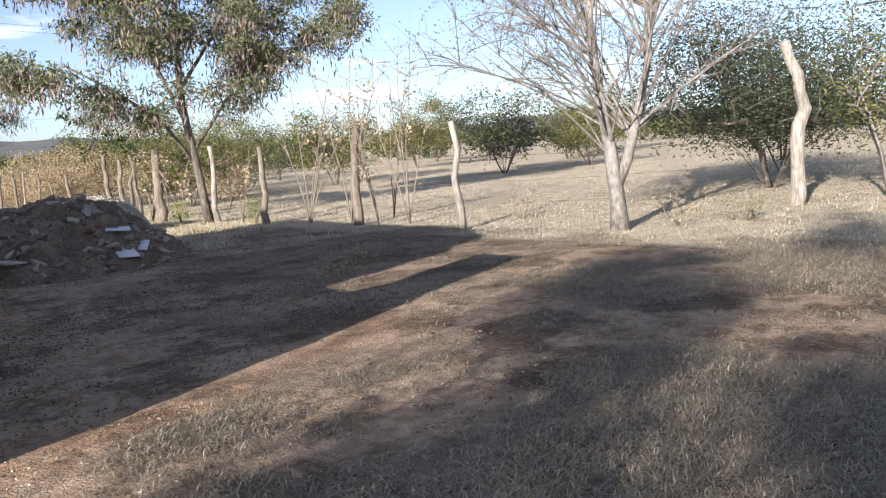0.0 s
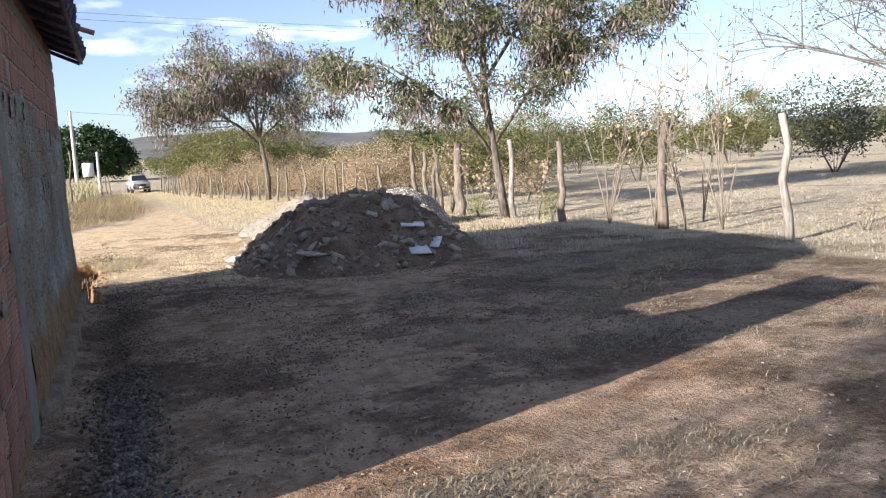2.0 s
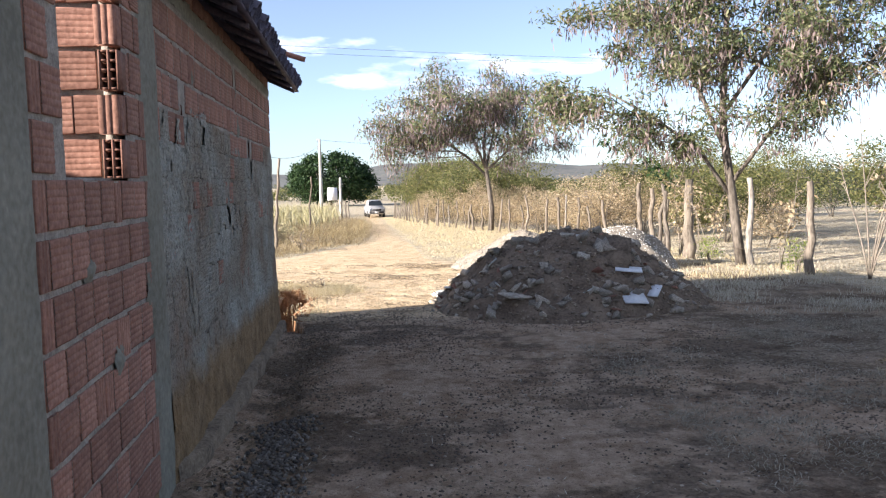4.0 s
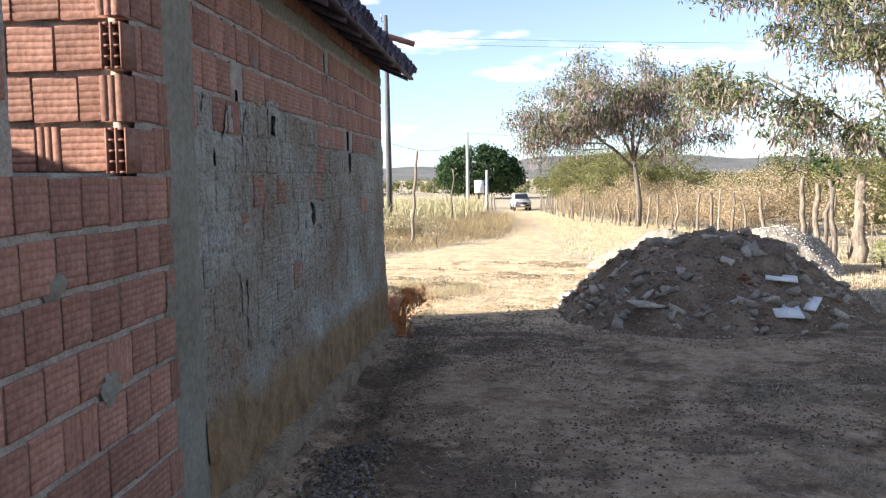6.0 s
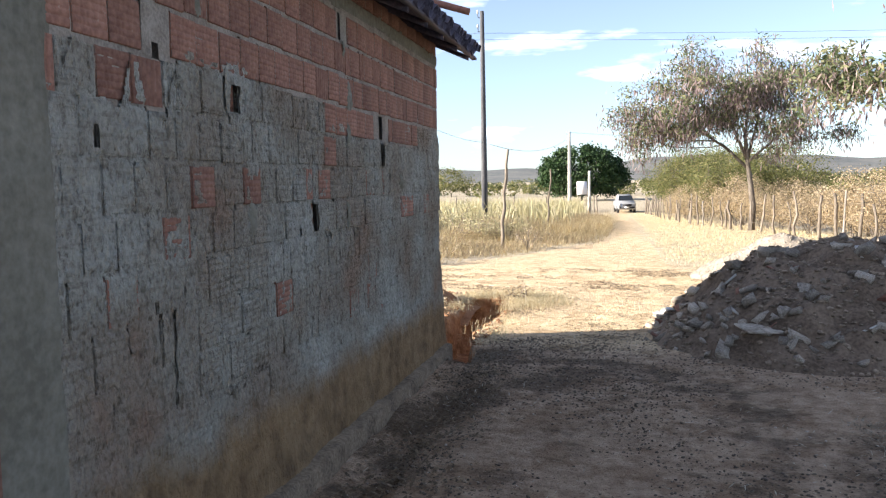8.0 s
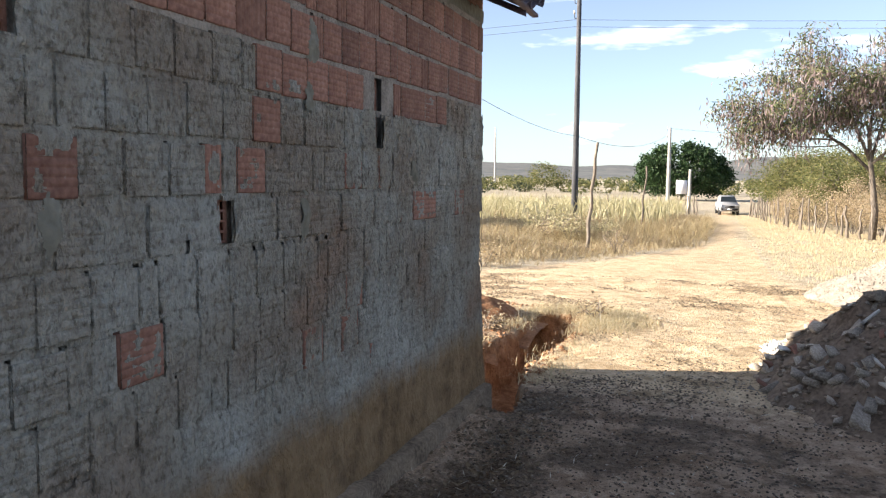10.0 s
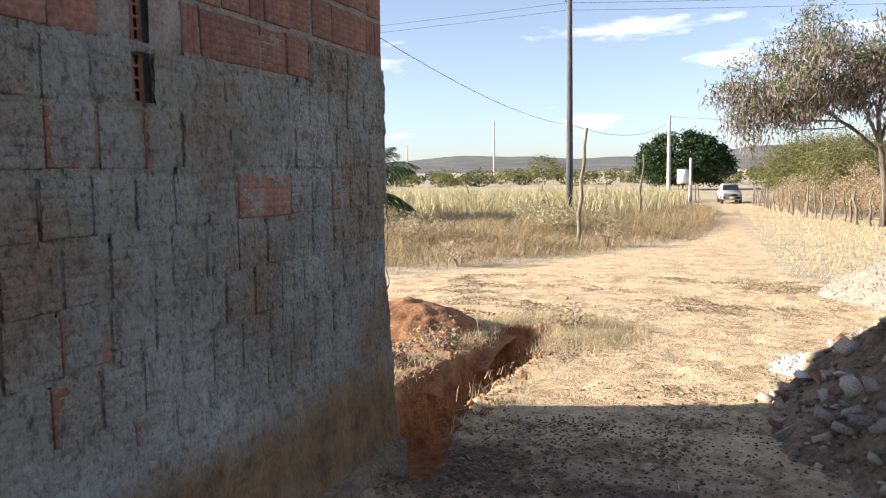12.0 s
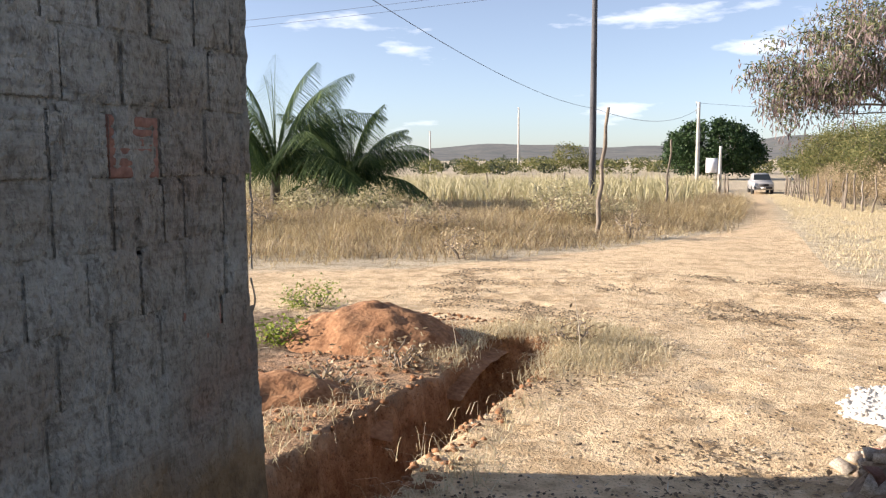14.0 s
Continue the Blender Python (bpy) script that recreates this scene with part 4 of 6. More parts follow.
gravel, gravel_top = heap("gravel_heap", 5.0, 21.0, 1.75, 1.8, 0.92, M_GRAVEL, 8, 1.25, 0.03, 70, "heap of pale crushed gravel beside the track")
acc = Acc()
p = scatter_on(gravel_top, rng, 7000, 1.15)
lumps(acc, rng, p, rng.uniform(0.009, 0.024, len(p)))
tagged(part("gravel_stones", acc, M_GRAVEL, gravel), kind="stuff")

gravel2, gravel2_top = heap("gravel_heap", 6.9, 19.5, 1.4, 1.3, 0.98, M_GRAVEL, 9, 2.2, 0.06, 50, "smaller heap of whitish gravel behind the rubble")
acc = Acc()
p = scatter_on(gravel2_top, rng, 1800, 1.12)
lumps(acc, rng, p, rng.uniform(0.009, 0.026, len(p)))
tagged(part("gravel_stones", acc, M_LIME, gravel2), kind="stuff")

lime, lime_top = heap("lime_heap", 2.95, 15.75, 0.66, 0.75, 0.17, M_LIME, 14, 1.3, 0.05, 40, "low spill of white lime rubble at the heap's foot")
acc = Acc()
p = scatter_on(lime_top, rng, 1400, 1.35)
lumps(acc, rng, p, rng.uniform(0.007, 0.032, len(p)))
tagged(part("lime_lumps", acc, M_LIME, lime), kind="stuff")

mound, mound_top = heap("soil_mound", -1.4, 16.5, 1.0, 0.8, 0.38, M_SOIL, 17, 1.6, 0.10, 60, "mound of dug red clay soil beside the trench")
heap("soil_mound", -1.25, 14.6, 0.7, 0.42, 0.20, M_SOIL, 19, 1.6, 0.08, 40, "low mound of dug red clay soil beside the trench", turn=0.4)

GRAVEL_X = 0.55
# strip of grey gravel along the wall's foot
acc = Acc()
p = np.stack([rng.normal(GRAVEL_X, 0.11, 1900), rng.uniform(4.6, 8.0, 1900), np.zeros(1900)], 1)
p[:, 2] = [height(x, y) + 0.008 for x, y, _ in p]
lumps(acc, rng, p, rng.uniform(0.008, 0.024, len(p)))
tagged(new("gravel_strip", acc.mesh("gravel_strip", M_DARKGRAVEL)), "strip of loose grey gravel along the wall's foot", "gravel", kind="stuff")


# ---- fence ----
def stake(name, x, y, h, r, material, lean=(0, 0), bends=4, seed=0, label="", fork=False, group="fence posts", kinks=None):
    rg = np.random.default_rng(seed + 400)
    z = height(x, y) - 0.06
    n = bends + 2
    t = np.linspace(0, 1, n)
    pts = np.stack([x + lean[0] * t + rg.normal(0, 0.035, n), y + lean[1] * t + rg.normal(0, 0.035, n), z + (h + 0.06) * t], 1)
    pts -= [x, y, z]
    if kinks:
        pts[:, 0] += np.interp(t, *kinks) * 0.73
        pts[:, 1] -= np.interp(t, *kinks) * 0.68
    acc = Acc()
    tube(acc, pts, r * (1.1 - 0.35 * t) * rg.uniform(0.9, 1.1, n), 8)
    if fork:
        k = int(n * 0.6)
        tube(acc, [pts[k], pts[k] + [0.08, 0.05, 0.25], pts[k] + [0.10, 0.08, 0.6]], [r * 0.6, r * 0.5, r * 0.4], 6)
    ob = new(name, acc.mesh(name, material, True))
    ob.matrix_basis = Matrix.Translation((x, y, z))
    return tagged(ob, label or "weathered crooked wooden fence post in dry grass", "fence post", group)


FENCE = [(15.9, 4.6), (14.6, 6.35), (10.15, 10.45), (10.2, 13.7), (9.75, 16.6), (9.3, 21.4), (9.4, 23.9), (9.95, 26.6)]
stake("fence_post", 14.6, 6.35, 2.9, 0.125, M_POST_PALE, (0, 0), 9, 1, "thick bleached crooked wooden fence post", kinks=((0, 0.33, 0.62, 0.68, 1.0), (0, -0.03, 0.05, 0.03, -0.28)))
stake("fence_post", 10.15, 10.45, 1.95, 0.068, M_POST_PALE, (-0.1, 0.05), 3, 2, "pale straight wooden fence post")
stake("fence_post", 10.2, 13.7, 2.0, 0.10, M_POST, (0.05, 0.0), 4, 3, fork=True)
stake("fence_post", 9.75, 16.6, 1.8, 0.085, M_POST, (-0.03, 0.03), 4, 4)
stake("fence_post", 9.3, 21.4, 1.95, 0.15, M_POST, (0.15, 0.1), 5, 5, fork=True)
stake("fence_post", 9.78, 18.95, 1.95, 0.075, M_POST_PALE, (-0.06, 0.05), 4, 8, "pale fence post beside the slender tree")
for i, (x, y, h) in enumerate([(9.05, 22.0, 1.7), (9.0, 22.35, 1.9), (9.2, 22.7, 1.5)]):
    stake("fence_post", x, y, h, 0.06, M_BARK, (0.05 * i - 0.05, 0.05), 4, 12 + i, "thin dark stake bundled beside a thick post")
stake("fence_post", 9.4, 23.9, 1.8, 0.08, M_POST, (-0.1, 0.1), 5, 6)
stake("fence_post", 9.95, 26.6, 2.0, 0.09, M_POST, (-0.05, 0.1), 5, 7)
rng = np.random.default_rng(33)
far_line = [(9.6, 29.0), (8.7, 36.0), (7.3, 44.0), (6.3, 51.0), (5.5, 60.0), (4.9, 72.0), (4.6, 84.0)]
seg = np.array(far_line)
dist = np.concatenate([[0], np.cumsum(np.hypot(*np.diff(seg, axis=0).T))])
d = 0.0
k = 50
while d < dist[-1]:
    x, y = np.interp(d, dist, seg[:, 0]), np.interp(d, dist, seg[:, 1])
    stake("fence_post", x + rng.normal(0, 0.12), y, rng.uniform(1.15, 1.75), rng.uniform(0.035, 0.066), M_POST if rng.random() < 0.93 else M_POST_PALE, (rng.normal(0, 0.13), rng.normal(0, 0.13)), 3, k)
    FENCE.append((x, y))
    d += rng.uniform(0.9, 1.7)
    k += 1
for j, zz in enumerate((0.45, 0.85, 1.3)):
    pts = []
    for (xa, ya), (xb, yb) in zip(FENCE[:-1], FENCE[1:]):
        for t in np.linspace(0, 1, 6)[:-1]:
            x, y = xa + (xb - xa) * t, ya + (yb - ya) * t
            pts.append((x - 0.05, y, slope(y) + (0.3 if x > 12 else 0) * 0 + zz - 0.06 * math.sin(math.pi * t)))
    acc = Acc()
    tube(acc, pts, 0.0035, 4)
    tagged(new("fence_wire", acc.mesh("fence_wire", M_FENCEWIRE)), "thin rusty wire strung along the fence posts", "fence wire", "fence wires")


# ---- trees and shrubs ----
def grow(trunks, attractors, rng, tip=0.006, swell=2.3, wander=0.10, sides=6, base_scale=1.0, girth=0.0):
    """Limbs that reach from the trunks to the attractors, thicker where more of them hang on one."""
    nodes, parent = [], []
    for line in trunks:
        prev = -1
        for q in line:
            nodes.append(np.array(q, float))
            parent.append(prev)
            prev = len(nodes) - 1
    root = np.array(trunks[0][-1], float)
    order = np.argsort(np.linalg.norm(attractors - root, axis=1))
    for i in order:
        a = attractors[i]
        arr = np.array(nodes)
        dd = np.linalg.norm(arr - a, axis=1) + np.where(arr[:, 2] > a[2] + 0.1, 1.5, 0) + 0.25 * np.linalg.norm(arr - root, axis=1)
        dd[:max(1, len(trunks[0]) // 2)] += 2.0 if len(trunks) == 1 else 0.0
        k = int(np.argmin(dd))
        span = np.linalg.norm(a - nodes[k])
        steps = max(2, int(span / 0.35))
        start, prev = nodes[k], k
        bow = rng.normal(0, wander, 3) * span
        for s in range(1, steps + 1):
            t = s / steps
            q = start + (a - start) * t + bow * math.sin(math.pi * t) + np.array([0, 0, 0.12 * span * math.sin(math.pi * t)]) + rng.normal(0, wander * 0.12, 3)
            nodes.append(q)
            parent.append(prev)
            prev = len(nodes) - 1
    load = np.zeros(len(nodes))
    kids = [[] for _ in nodes]
    for i, p in enumerate(parent):
        if p >= 0:
            kids[p].append(i)
    for i in range(len(nodes) - 1, -1, -1):
        load[i] = 1 if not kids[i] else sum(load[j] for j in kids[i])
    rad = tip * np.maximum(load, 1) ** (1 / swell) * base_scale
    if girth:
        k = 0
        for n_line, line in enumerate(trunks):
            taper = np.linspace(1.2, 0.6, len(line)) if n_line == 0 else np.linspace(0.55, 0.22, len(line))
            rad[k:k + len(line)] = np.maximum(rad[k:k + len(line)], girth * taper)
            k += len(line)
    acc = Acc()
    for i in range(len(nodes)):
        if parent[i] < 0:
            stack = [(i, None)]
            while stack:
                j, came = stack.pop()
                line, rr = ([nodes[came]], [min(rad[came], rad[j] * 1.25)]) if came is not None else ([], [])
                while True:
                    line.append(nodes[j])
                    rr.append(rad[j])
                    if not kids[j]:
                        break
                    ks = sorted(kids[j], key=lambda q: -load[q])
                    stack += [(q, j) for q in ks[1:]]
                    j = ks[0]
                if len(line) > 1:
                    tube(acc, line, rr, sides if rr[0] > 0.03 else 4, cap=rr[0] > 0.03)
    return acc


def crown(rng, count, blobs, hollow=0.25):
    """Points spread through the ellipsoids of a crown: centre, radii, share."""
    out = []
    w = np.array([b[2] for b in blobs], float)
    w /= w.sum()
    while len(out) < count:
        c, r, _ = blobs[rng.choice(len(blobs), p=w)]
        q = rng.normal(size=3)
        q *= rng.uniform(hollow, 1.0) ** (1 / 2.2) / np.linalg.norm(q)
        out.append(np.array(c) + q * np.array(r))
    return np.array(out)


def clusters(rng, centres, per, radius, flat=0.6):
    c = np.repeat(centres, per, axis=0)
    return c + rng.normal(size=c.shape) * [radius, radius, radius * flat]


def put_tree(name, at_, trunk_acc, crowns, bark, label, category="tree", group=""):
    ob = new(name)
    ob.matrix_basis = Matrix.Translation(at_)
    part("trunk", trunk_acc, bark, ob)
    for nm, acc, material in crowns:
        part(nm, acc, material, ob)
    if category == "weed":
        ob.children[0]["kind"] = "stuff"
    return tagged(ob, label, category, group)


def place_z(x, y):
    return (x, y, height(x, y) - 0.05)


def feathery_tree(name, x, y, trunk, blobs, n_att, n_leaf, n_pod, seed, label, tip=0.009, leaf=(0.13, 0.04), limbs=(), tight=0.22, girth=0.0, clump=0.0, per_clump=7):
    """Feathery leaves and hanging pods in loose clumps with sky between them."""
    rg = np.random.default_rng(seed)
    if clump:
        hearts = crown(rg, n_att // per_clump, blobs, 0.45)
        att = np.repeat(hearts, per_clump, axis=0) + rg.normal(size=(len(hearts) * per_clump, 3)) * [clump, clump, clump * 0.6]
    else:
        att = crown(rg, n_att, blobs)
    wood = grow([trunk, *limbs], att, rg, tip, 2.15, 0.11, girth=girth)
    green, pods = Acc(), Acc()
    leaves(green, rg, clusters(rg, att, n_leaf, tight, 0.55), *leaf, droop=0.6)
    sel = att[rg.random(len(att)) < 0.75]
    hang = clusters(rg, sel, n_pod, tight * 1.2, 0.7) - [0, 0, tight * 0.5]
    leaves(pods, rg, hang, leaf[0] * 1.5, leaf[1] * 0.8, droop=3.2)
    return put_tree(name, place_z(x, y), wood, [("crown", green, M_LEAF), ("pod_foliage", pods, M_POD)], M_BARK, label)


def across(u, z, w=0.0):
    """A place in the near tree's crown, u metres along the fence line."""
    return (0.93 * u + 0.37 * w, -0.37 * u + 0.93 * w, z)


feathery_tree("tree", 9.62, 19.16, [(0, 0, 0), (-0.10, 0.05, 0.8), (-0.20, 0.10, 1.7), (-0.32, 0.15, 2.6), (-0.38, 0.2, 3.4), (-0.35, 0.2, 4.4), (-0.3, 0.2, 5.6)],
              [(across(-3.2, 4.1), (1.3, 1.4, 0.9), 1.5), (across(-1.6, 4.9, 0.5), (1.6, 1.6, 1.2), 2), (across(0.2, 5.4), (2.0, 2.0, 1.5), 2.4), (across(2.4, 5.1), (1.6, 1.6, 1.2), 1.8), (across(1.2, 3.7, -0.4), (1.0, 1.1, 0.7), 1), (across(-1.7, 3.4, -0.3), (0.9, 1.0, 0.6), 0.8),
               (across(-2.6, 6.3), (1.6, 1.6, 1.2), 1.6), (across(0.0, 7.4), (2.2, 2.2, 1.2), 1.8), (across(2.6, 6.8), (1.6, 1.6, 1.1), 1.3)],
              600, 62, 24, 61, "slender tree with sparse feathery leaves and brown hanging pods", 0.0075, (0.14, 0.042),
              [[(-0.15, 0.08, 1.5), across(-0.9, 2.6), across(-1.9, 3.4), across(-2.9, 4.0)], [(-0.2, 0.1, 1.9), across(0.5, 2.9), across(1.2, 3.9), across(2.2, 4.8)], [(-0.32, 0.15, 2.6), across(-0.9, 3.9), across(-1.6, 5.2), across(-2.2, 6.2)], [(-0.38, 0.2, 3.4), across(0.4, 4.6), across(1.1, 5.8), across(1.9, 6.8)]],
              0.20, 0.10, 0.34, 8)
feathery_tree("tree", 7.75, 42.3, [(0, 0, 0), (0.06, 0, 1.2), (-0.06, 0, 2.2), (-0.2, 0, 3.2), (-0.3, 0, 4.3)],
              [((-0.9, 0, 7.2), (2.5, 2.4, 1.5), 2.6), ((-3.6, 0, 5.6), (1.8, 1.8, 1.2), 1.7), ((1.9, 0, 5.9), (1.7, 1.8, 1.3), 1.7), ((-1.7, 0, 6.0), (2.0, 2.0, 1.2), 1.4), ((0.6, 0.2, 6.8), (2.0, 2.0, 1.3), 1.3), ((-4.6, 0, 4.6), (1.0, 1.1, 0.7), 0.7), ((2.8, 0, 4.6), (0.9, 1.0, 0.7), 0.6), ((-2.2, 0, 4.5), (1.2, 1.2, 0.7), 0.8), ((1.2, 0, 4.6), (1.2, 1.2, 0.7), 0.8), ((-0.6, 0.4, 5.4), (1.6, 1.6, 0.9), 0.9)],
              440, 34, 34, 62, "wide-crowned tree with sparse grey-green leaves and pods", 0.010, (0.20, 0.06),
              [[(-0.15, 0, 2.8), (-1.0, 0.2, 3.7), (-2.1, 0.3, 4.5), (-3.4, 0.2, 5.2)], [(-0.2, 0, 3.1), (0.8, -0.2, 4.0), (1.8, -0.2, 5.0)], [(-0.2, 0, 3.2), (0.2, 0.5, 4.6), (0.5, 0.6, 6.0)], [(-0.2, 0, 3.2), (-0.9, -0.3, 4.7), (-1.4, -0.5, 6.2)]],
              0.30, 0.135, 0.5, 8)
# unseen tree to the south-west, whose dappled shade falls on the yard
feathery_tree("tree", -9.0, -2.9, [(0, 0, 0), (0.1, 0, 1.2), (0, 0.1, 2.2), (0.1, 0, 3.0)],
              [((0, 0.2, 4.9), (2.8, 2.5, 1.9), 3), ((0.4, -2.4, 4.2), (2.2, 1.8, 1.4), 2)],
              210, 190, 40, 63, "shade tree with feathery leaves standing behind the house", clump=0.42, per_clump=8, tight=0.3)


def bare_tree():
    """Pale-barked acacia: a stout low trunk, a fan of straight limbs, sprays of fine twigs and few leaves."""
    rg = np.random.default_rng(71)
    wood, twigs, lv = Acc(), Acc(), Acc()
    right = np.array([0.73, -0.68, 0.0])
    stems = [([(0, 0, 0), (-0.02, 0.02, 0.5), (-0.10, 0.08, 1.3), (-0.22, 0.18, 2.2), (-0.30, 0.25, 3.1), (-0.3, 0.3, 4.2)], [0.16, 0.125, 0.105, 0.08, 0.055, 0.03]),
             ([(-0.03, 0.02, 0.75), (0.10, -0.08, 1.15), (0.22, -0.2, 1.8), (0.35, -0.32, 2.6), (0.4, -0.4, 3.8)], [0.085, 0.085, 0.07, 0.055, 0.03])]
    ends = []
    for line, rr in stems:
        tube(wood, line, rr, 10)
        line = np.array(line)
        for _ in range(30):
            u = rg.uniform(0.36, 1.0) * (len(line) - 1)
            k = min(int(u), len(line) - 2)
            p0 = line[k] + (line[k + 1] - line[k]) * (u - k)
            side = rg.normal(-0.5, 0.9)
            d = right * side + np.array([0.68, 0.73, 0]) * rg.normal(0, 0.55) + [0, 0, rg.uniform(0.8, 1.5)]
            d /= np.linalg.norm(d)
            ln = rg.uniform(2.0, 4.0)
            t = np.linspace(0, 1, 7)[:, None]
            limb = p0 + d * ln * t + np.array([0, 0, -0.14 * ln]) * t ** 2.2 * (1.2 - d[2]) * 1.6 + rg.normal(0, 0.025, (7, 3)).cumsum(0) * t
            tube(wood, limb, 0.022 * rg.uniform(0.6, 1.35) * (1.05 - 0.85 * t[:, 0]), 5, False)
            for _ in range(9):
                j = rg.integers(2, 7)
                dd = d * 0.8 + rg.normal(0, 0.45, 3)
                dd /= np.linalg.norm(dd)
                l2 = rg.uniform(0.4, 1.1)
                q = limb[j]
                sub_ = [q, q + dd * l2 * 0.5 + [0, 0, 0.03], q + dd * l2]
                tube(wood, sub_, [0.009, 0.007, 0.004], 4, False)
                for _ in range(6):
                    e = rg.normal(0, 0.16, 3) + dd * 0.2
                    s0 = sub_[1] + (sub_[2] - sub_[1]) * rg.random()
                    tube(twigs, [s0, s0 + e * 0.5, s0 + e], [0.004, 0.003, 0.002], 3, False)
                    ends.append(s0 + e)
    ends = np.array(ends)
    leaves(lv, rg, clusters(rg, ends, 2, 0.05, 0.8), 0.05, 0.02)
    put_tree("tree", place_z(10.75, 7.5), wood, [("twig_spray", twigs, M_TWIG), ("crown", lv, M_OLIVE)], M_BARK_PALE, "pale-barked leafless tree with fine fanning branches")


bare_tree()


def shrub(name, x, y, w, h, seed, material, label, n_att=70, per=40, leaf=(0.10, 0.045), stems=5, bark=None, low=0.25, category="bush", group=""):
    rg = np.random.default_rng(seed)
    att = crown(rg, n_att, [((0, 0, h * 0.58), (w * 0.5, w * 0.5, h * 0.40), 3), ((w * 0.22, w * 0.1, h * 0.42), (w * 0.33, w * 0.33, h * 0.3), 1), ((-w * 0.25, 0, h * 0.45), (w * 0.3, w * 0.3, h * 0.3), 1)], 0.2)
    att[:, 2] = np.maximum(att[:, 2], low * h)
    trunks = []
    for i in range(stems):
        a = rg.uniform(0, 6.28)
        e = rg.uniform(0.1, 0.28) * w
        trunks.append([(0.05 * math.cos(a), 0.05 * math.sin(a), 0), (e * 0.4 * math.cos(a), e * 0.4 * math.sin(a), h * 0.2), (e * math.cos(a), e * math.sin(a), h * 0.42)])
    wood = grow(trunks, att, rg, 0.006 + 0.001 * h, 2.3, 0.12, 5)
    lv = Acc()
    leaves(lv, rg, clusters(rg, att, per, 0.055 * w + 0.05, 0.7), *leaf)
    return put_tree(name, place_z(x, y), wood, [("crown", lv, material)], bark or M_BARK, label, category, group)


shrub("bush", 17.9, 8.4, 7.2, 4.3, 81, M_GREEN, "large dark green thorny bush beyond the fence", 340, 95, (0.09, 0.034), 7, low=0.36)
shrub("bush", 15.6, 5.1, 2.6, 4.6, 82, M_OLIVE, "tall sparse yellow-green bush behind the thick post", 70, 26, (0.10, 0.04), 4, M_BARK_PALE)
shrub("bush", 22.0, 10.0, 5.0, 4.2, 83, M_GREEN, "dark green thorny bush in the pasture", 110, 50, (0.12, 0.05), 6)
shrub("bush", 26.6, 24.6, 5.4, 4.0, 84, M_GREEN, "rounded dark green bush in the dry pasture", 110, 50, (0.15, 0.06), 7)
shrub("bush", 30.0, 22.5, 4.0, 3.0, 85, M_OLIVE, "olive bush in the dry pasture", 70, 40, (0.16, 0.06), 6)
shrub("bush", 20.5, 38.0, 5.0, 3.8, 86, M_OLIVE, "olive thorn bush in the dry pasture", 90, 46, (0.15, 0.06), 6)
shrub("bush", 27.0, 44.0, 5.0, 3.6, 87, M_GREEN, "dark green thorn bush in the dry pasture", 90, 46, (0.16, 0.06), 6)


def sapling(x, y, h, seed, stems=4, leaf_n=3, label="leafless thin sapling beside the fence"):
    rg = np.random.default_rng(seed)
    wood, lv = Acc(), Acc()
    for _ in range(stems):
        a, e = rg.uniform(0, 6.28), rg.uniform(0.1, 0.32) * h
        t = np.linspace(0, 1, 8)
        hh = h * rg.uniform(0.6, 1.0)
        bend = rg.normal(0, 0.06, (8, 3)).cumsum(0) * [1, 1, 0.2]
        line = np.stack([math.cos(a) * e * t ** 1.3, math.sin(a) * e * t ** 1.3, hh * t], 1) + bend * t[:, None]
        tube(wood, line, 0.015 * (1.05 - 0.85 * t), 5)
        for _ in range(7):
            k = rg.integers(3, 7)
            d = rg.normal(size=3) * [0.35, 0.35, 0.15] + [0, 0, 0.32]
            tip_ = line[k] + d * hh * 0.22
            tube(wood, [line[k], (line[k] + tip_) / 2 + [0, 0, 0.03], tip_], [0.009, 0.006, 0.003], 4, False)
            leaves(lv, rg, clusters(rg, np.array([tip_, (tip_ + line[k]) / 2]), leaf_n, 0.08), 0.10, 0.06, 0.4)
    return put_tree("sapling", place_z(x, y), wood, [("leaves", lv, M_TAN)], M_TWIG, label, "sapling", "saplings by the fence")


for i, (x, y, h, st) in enumerate([(10.3, 15.6, 4.6, 7), (10.5, 14.3, 4.3, 5), (10.7, 12.6, 4.4, 5), (10.3, 13.1, 3.6, 4), (9.5, 20.6, 2.4, 4), (9.7, 17.6, 2.2, 3), (9.6, 22.6, 2.2, 5), (11.6, 14.2, 3.9, 3)]):
    sapling(x, y, h, 100 + i, st, 4 if i in (4, 5, 6) else 1)


def arching_twig():
    """A long thin branch arching out of the fence line with dark leaves at its tip."""
    rg = np.random.default_rng(130)
    wood, lv = Acc(), Acc()
    t = np.linspace(0, 1, 12)
    line = np.stack([-2.6 * t ** 1.8, 1.0 * t ** 1.8, 3.3 * t ** 0.6], 1)
    tube(wood, line, 0.014 * (1.05 - 0.9 * t), 5)
    q = line[7:]
    leaves(lv, rg, clusters(rg, q, 18, 0.08, 0.7), 0.2, 0.085, 0.5)
    leaves(lv, rg, clusters(rg, line[5:8] + [-0.1, -0.05, -0.1], 20, 0.15, 0.6), 0.2, 0.085, 0.5)
    put_tree("shrub", place_z(11.15, 24.95), wood, [("leaves", lv, M_MANGO)], M_TWIG, "arching thin branch with dark leaves at its tip", "shrub")


arching_twig()

# hedge of withered and green shrubs behind the far fence
rng = np.random.default_rng(150)
def hedge_base(seed, material, w, h, leaf, label, per=36):
    return shrub("bush", 0, -500, w, h, seed, material, label, 60, per, leaf, 6, group="bushes behind the fence")


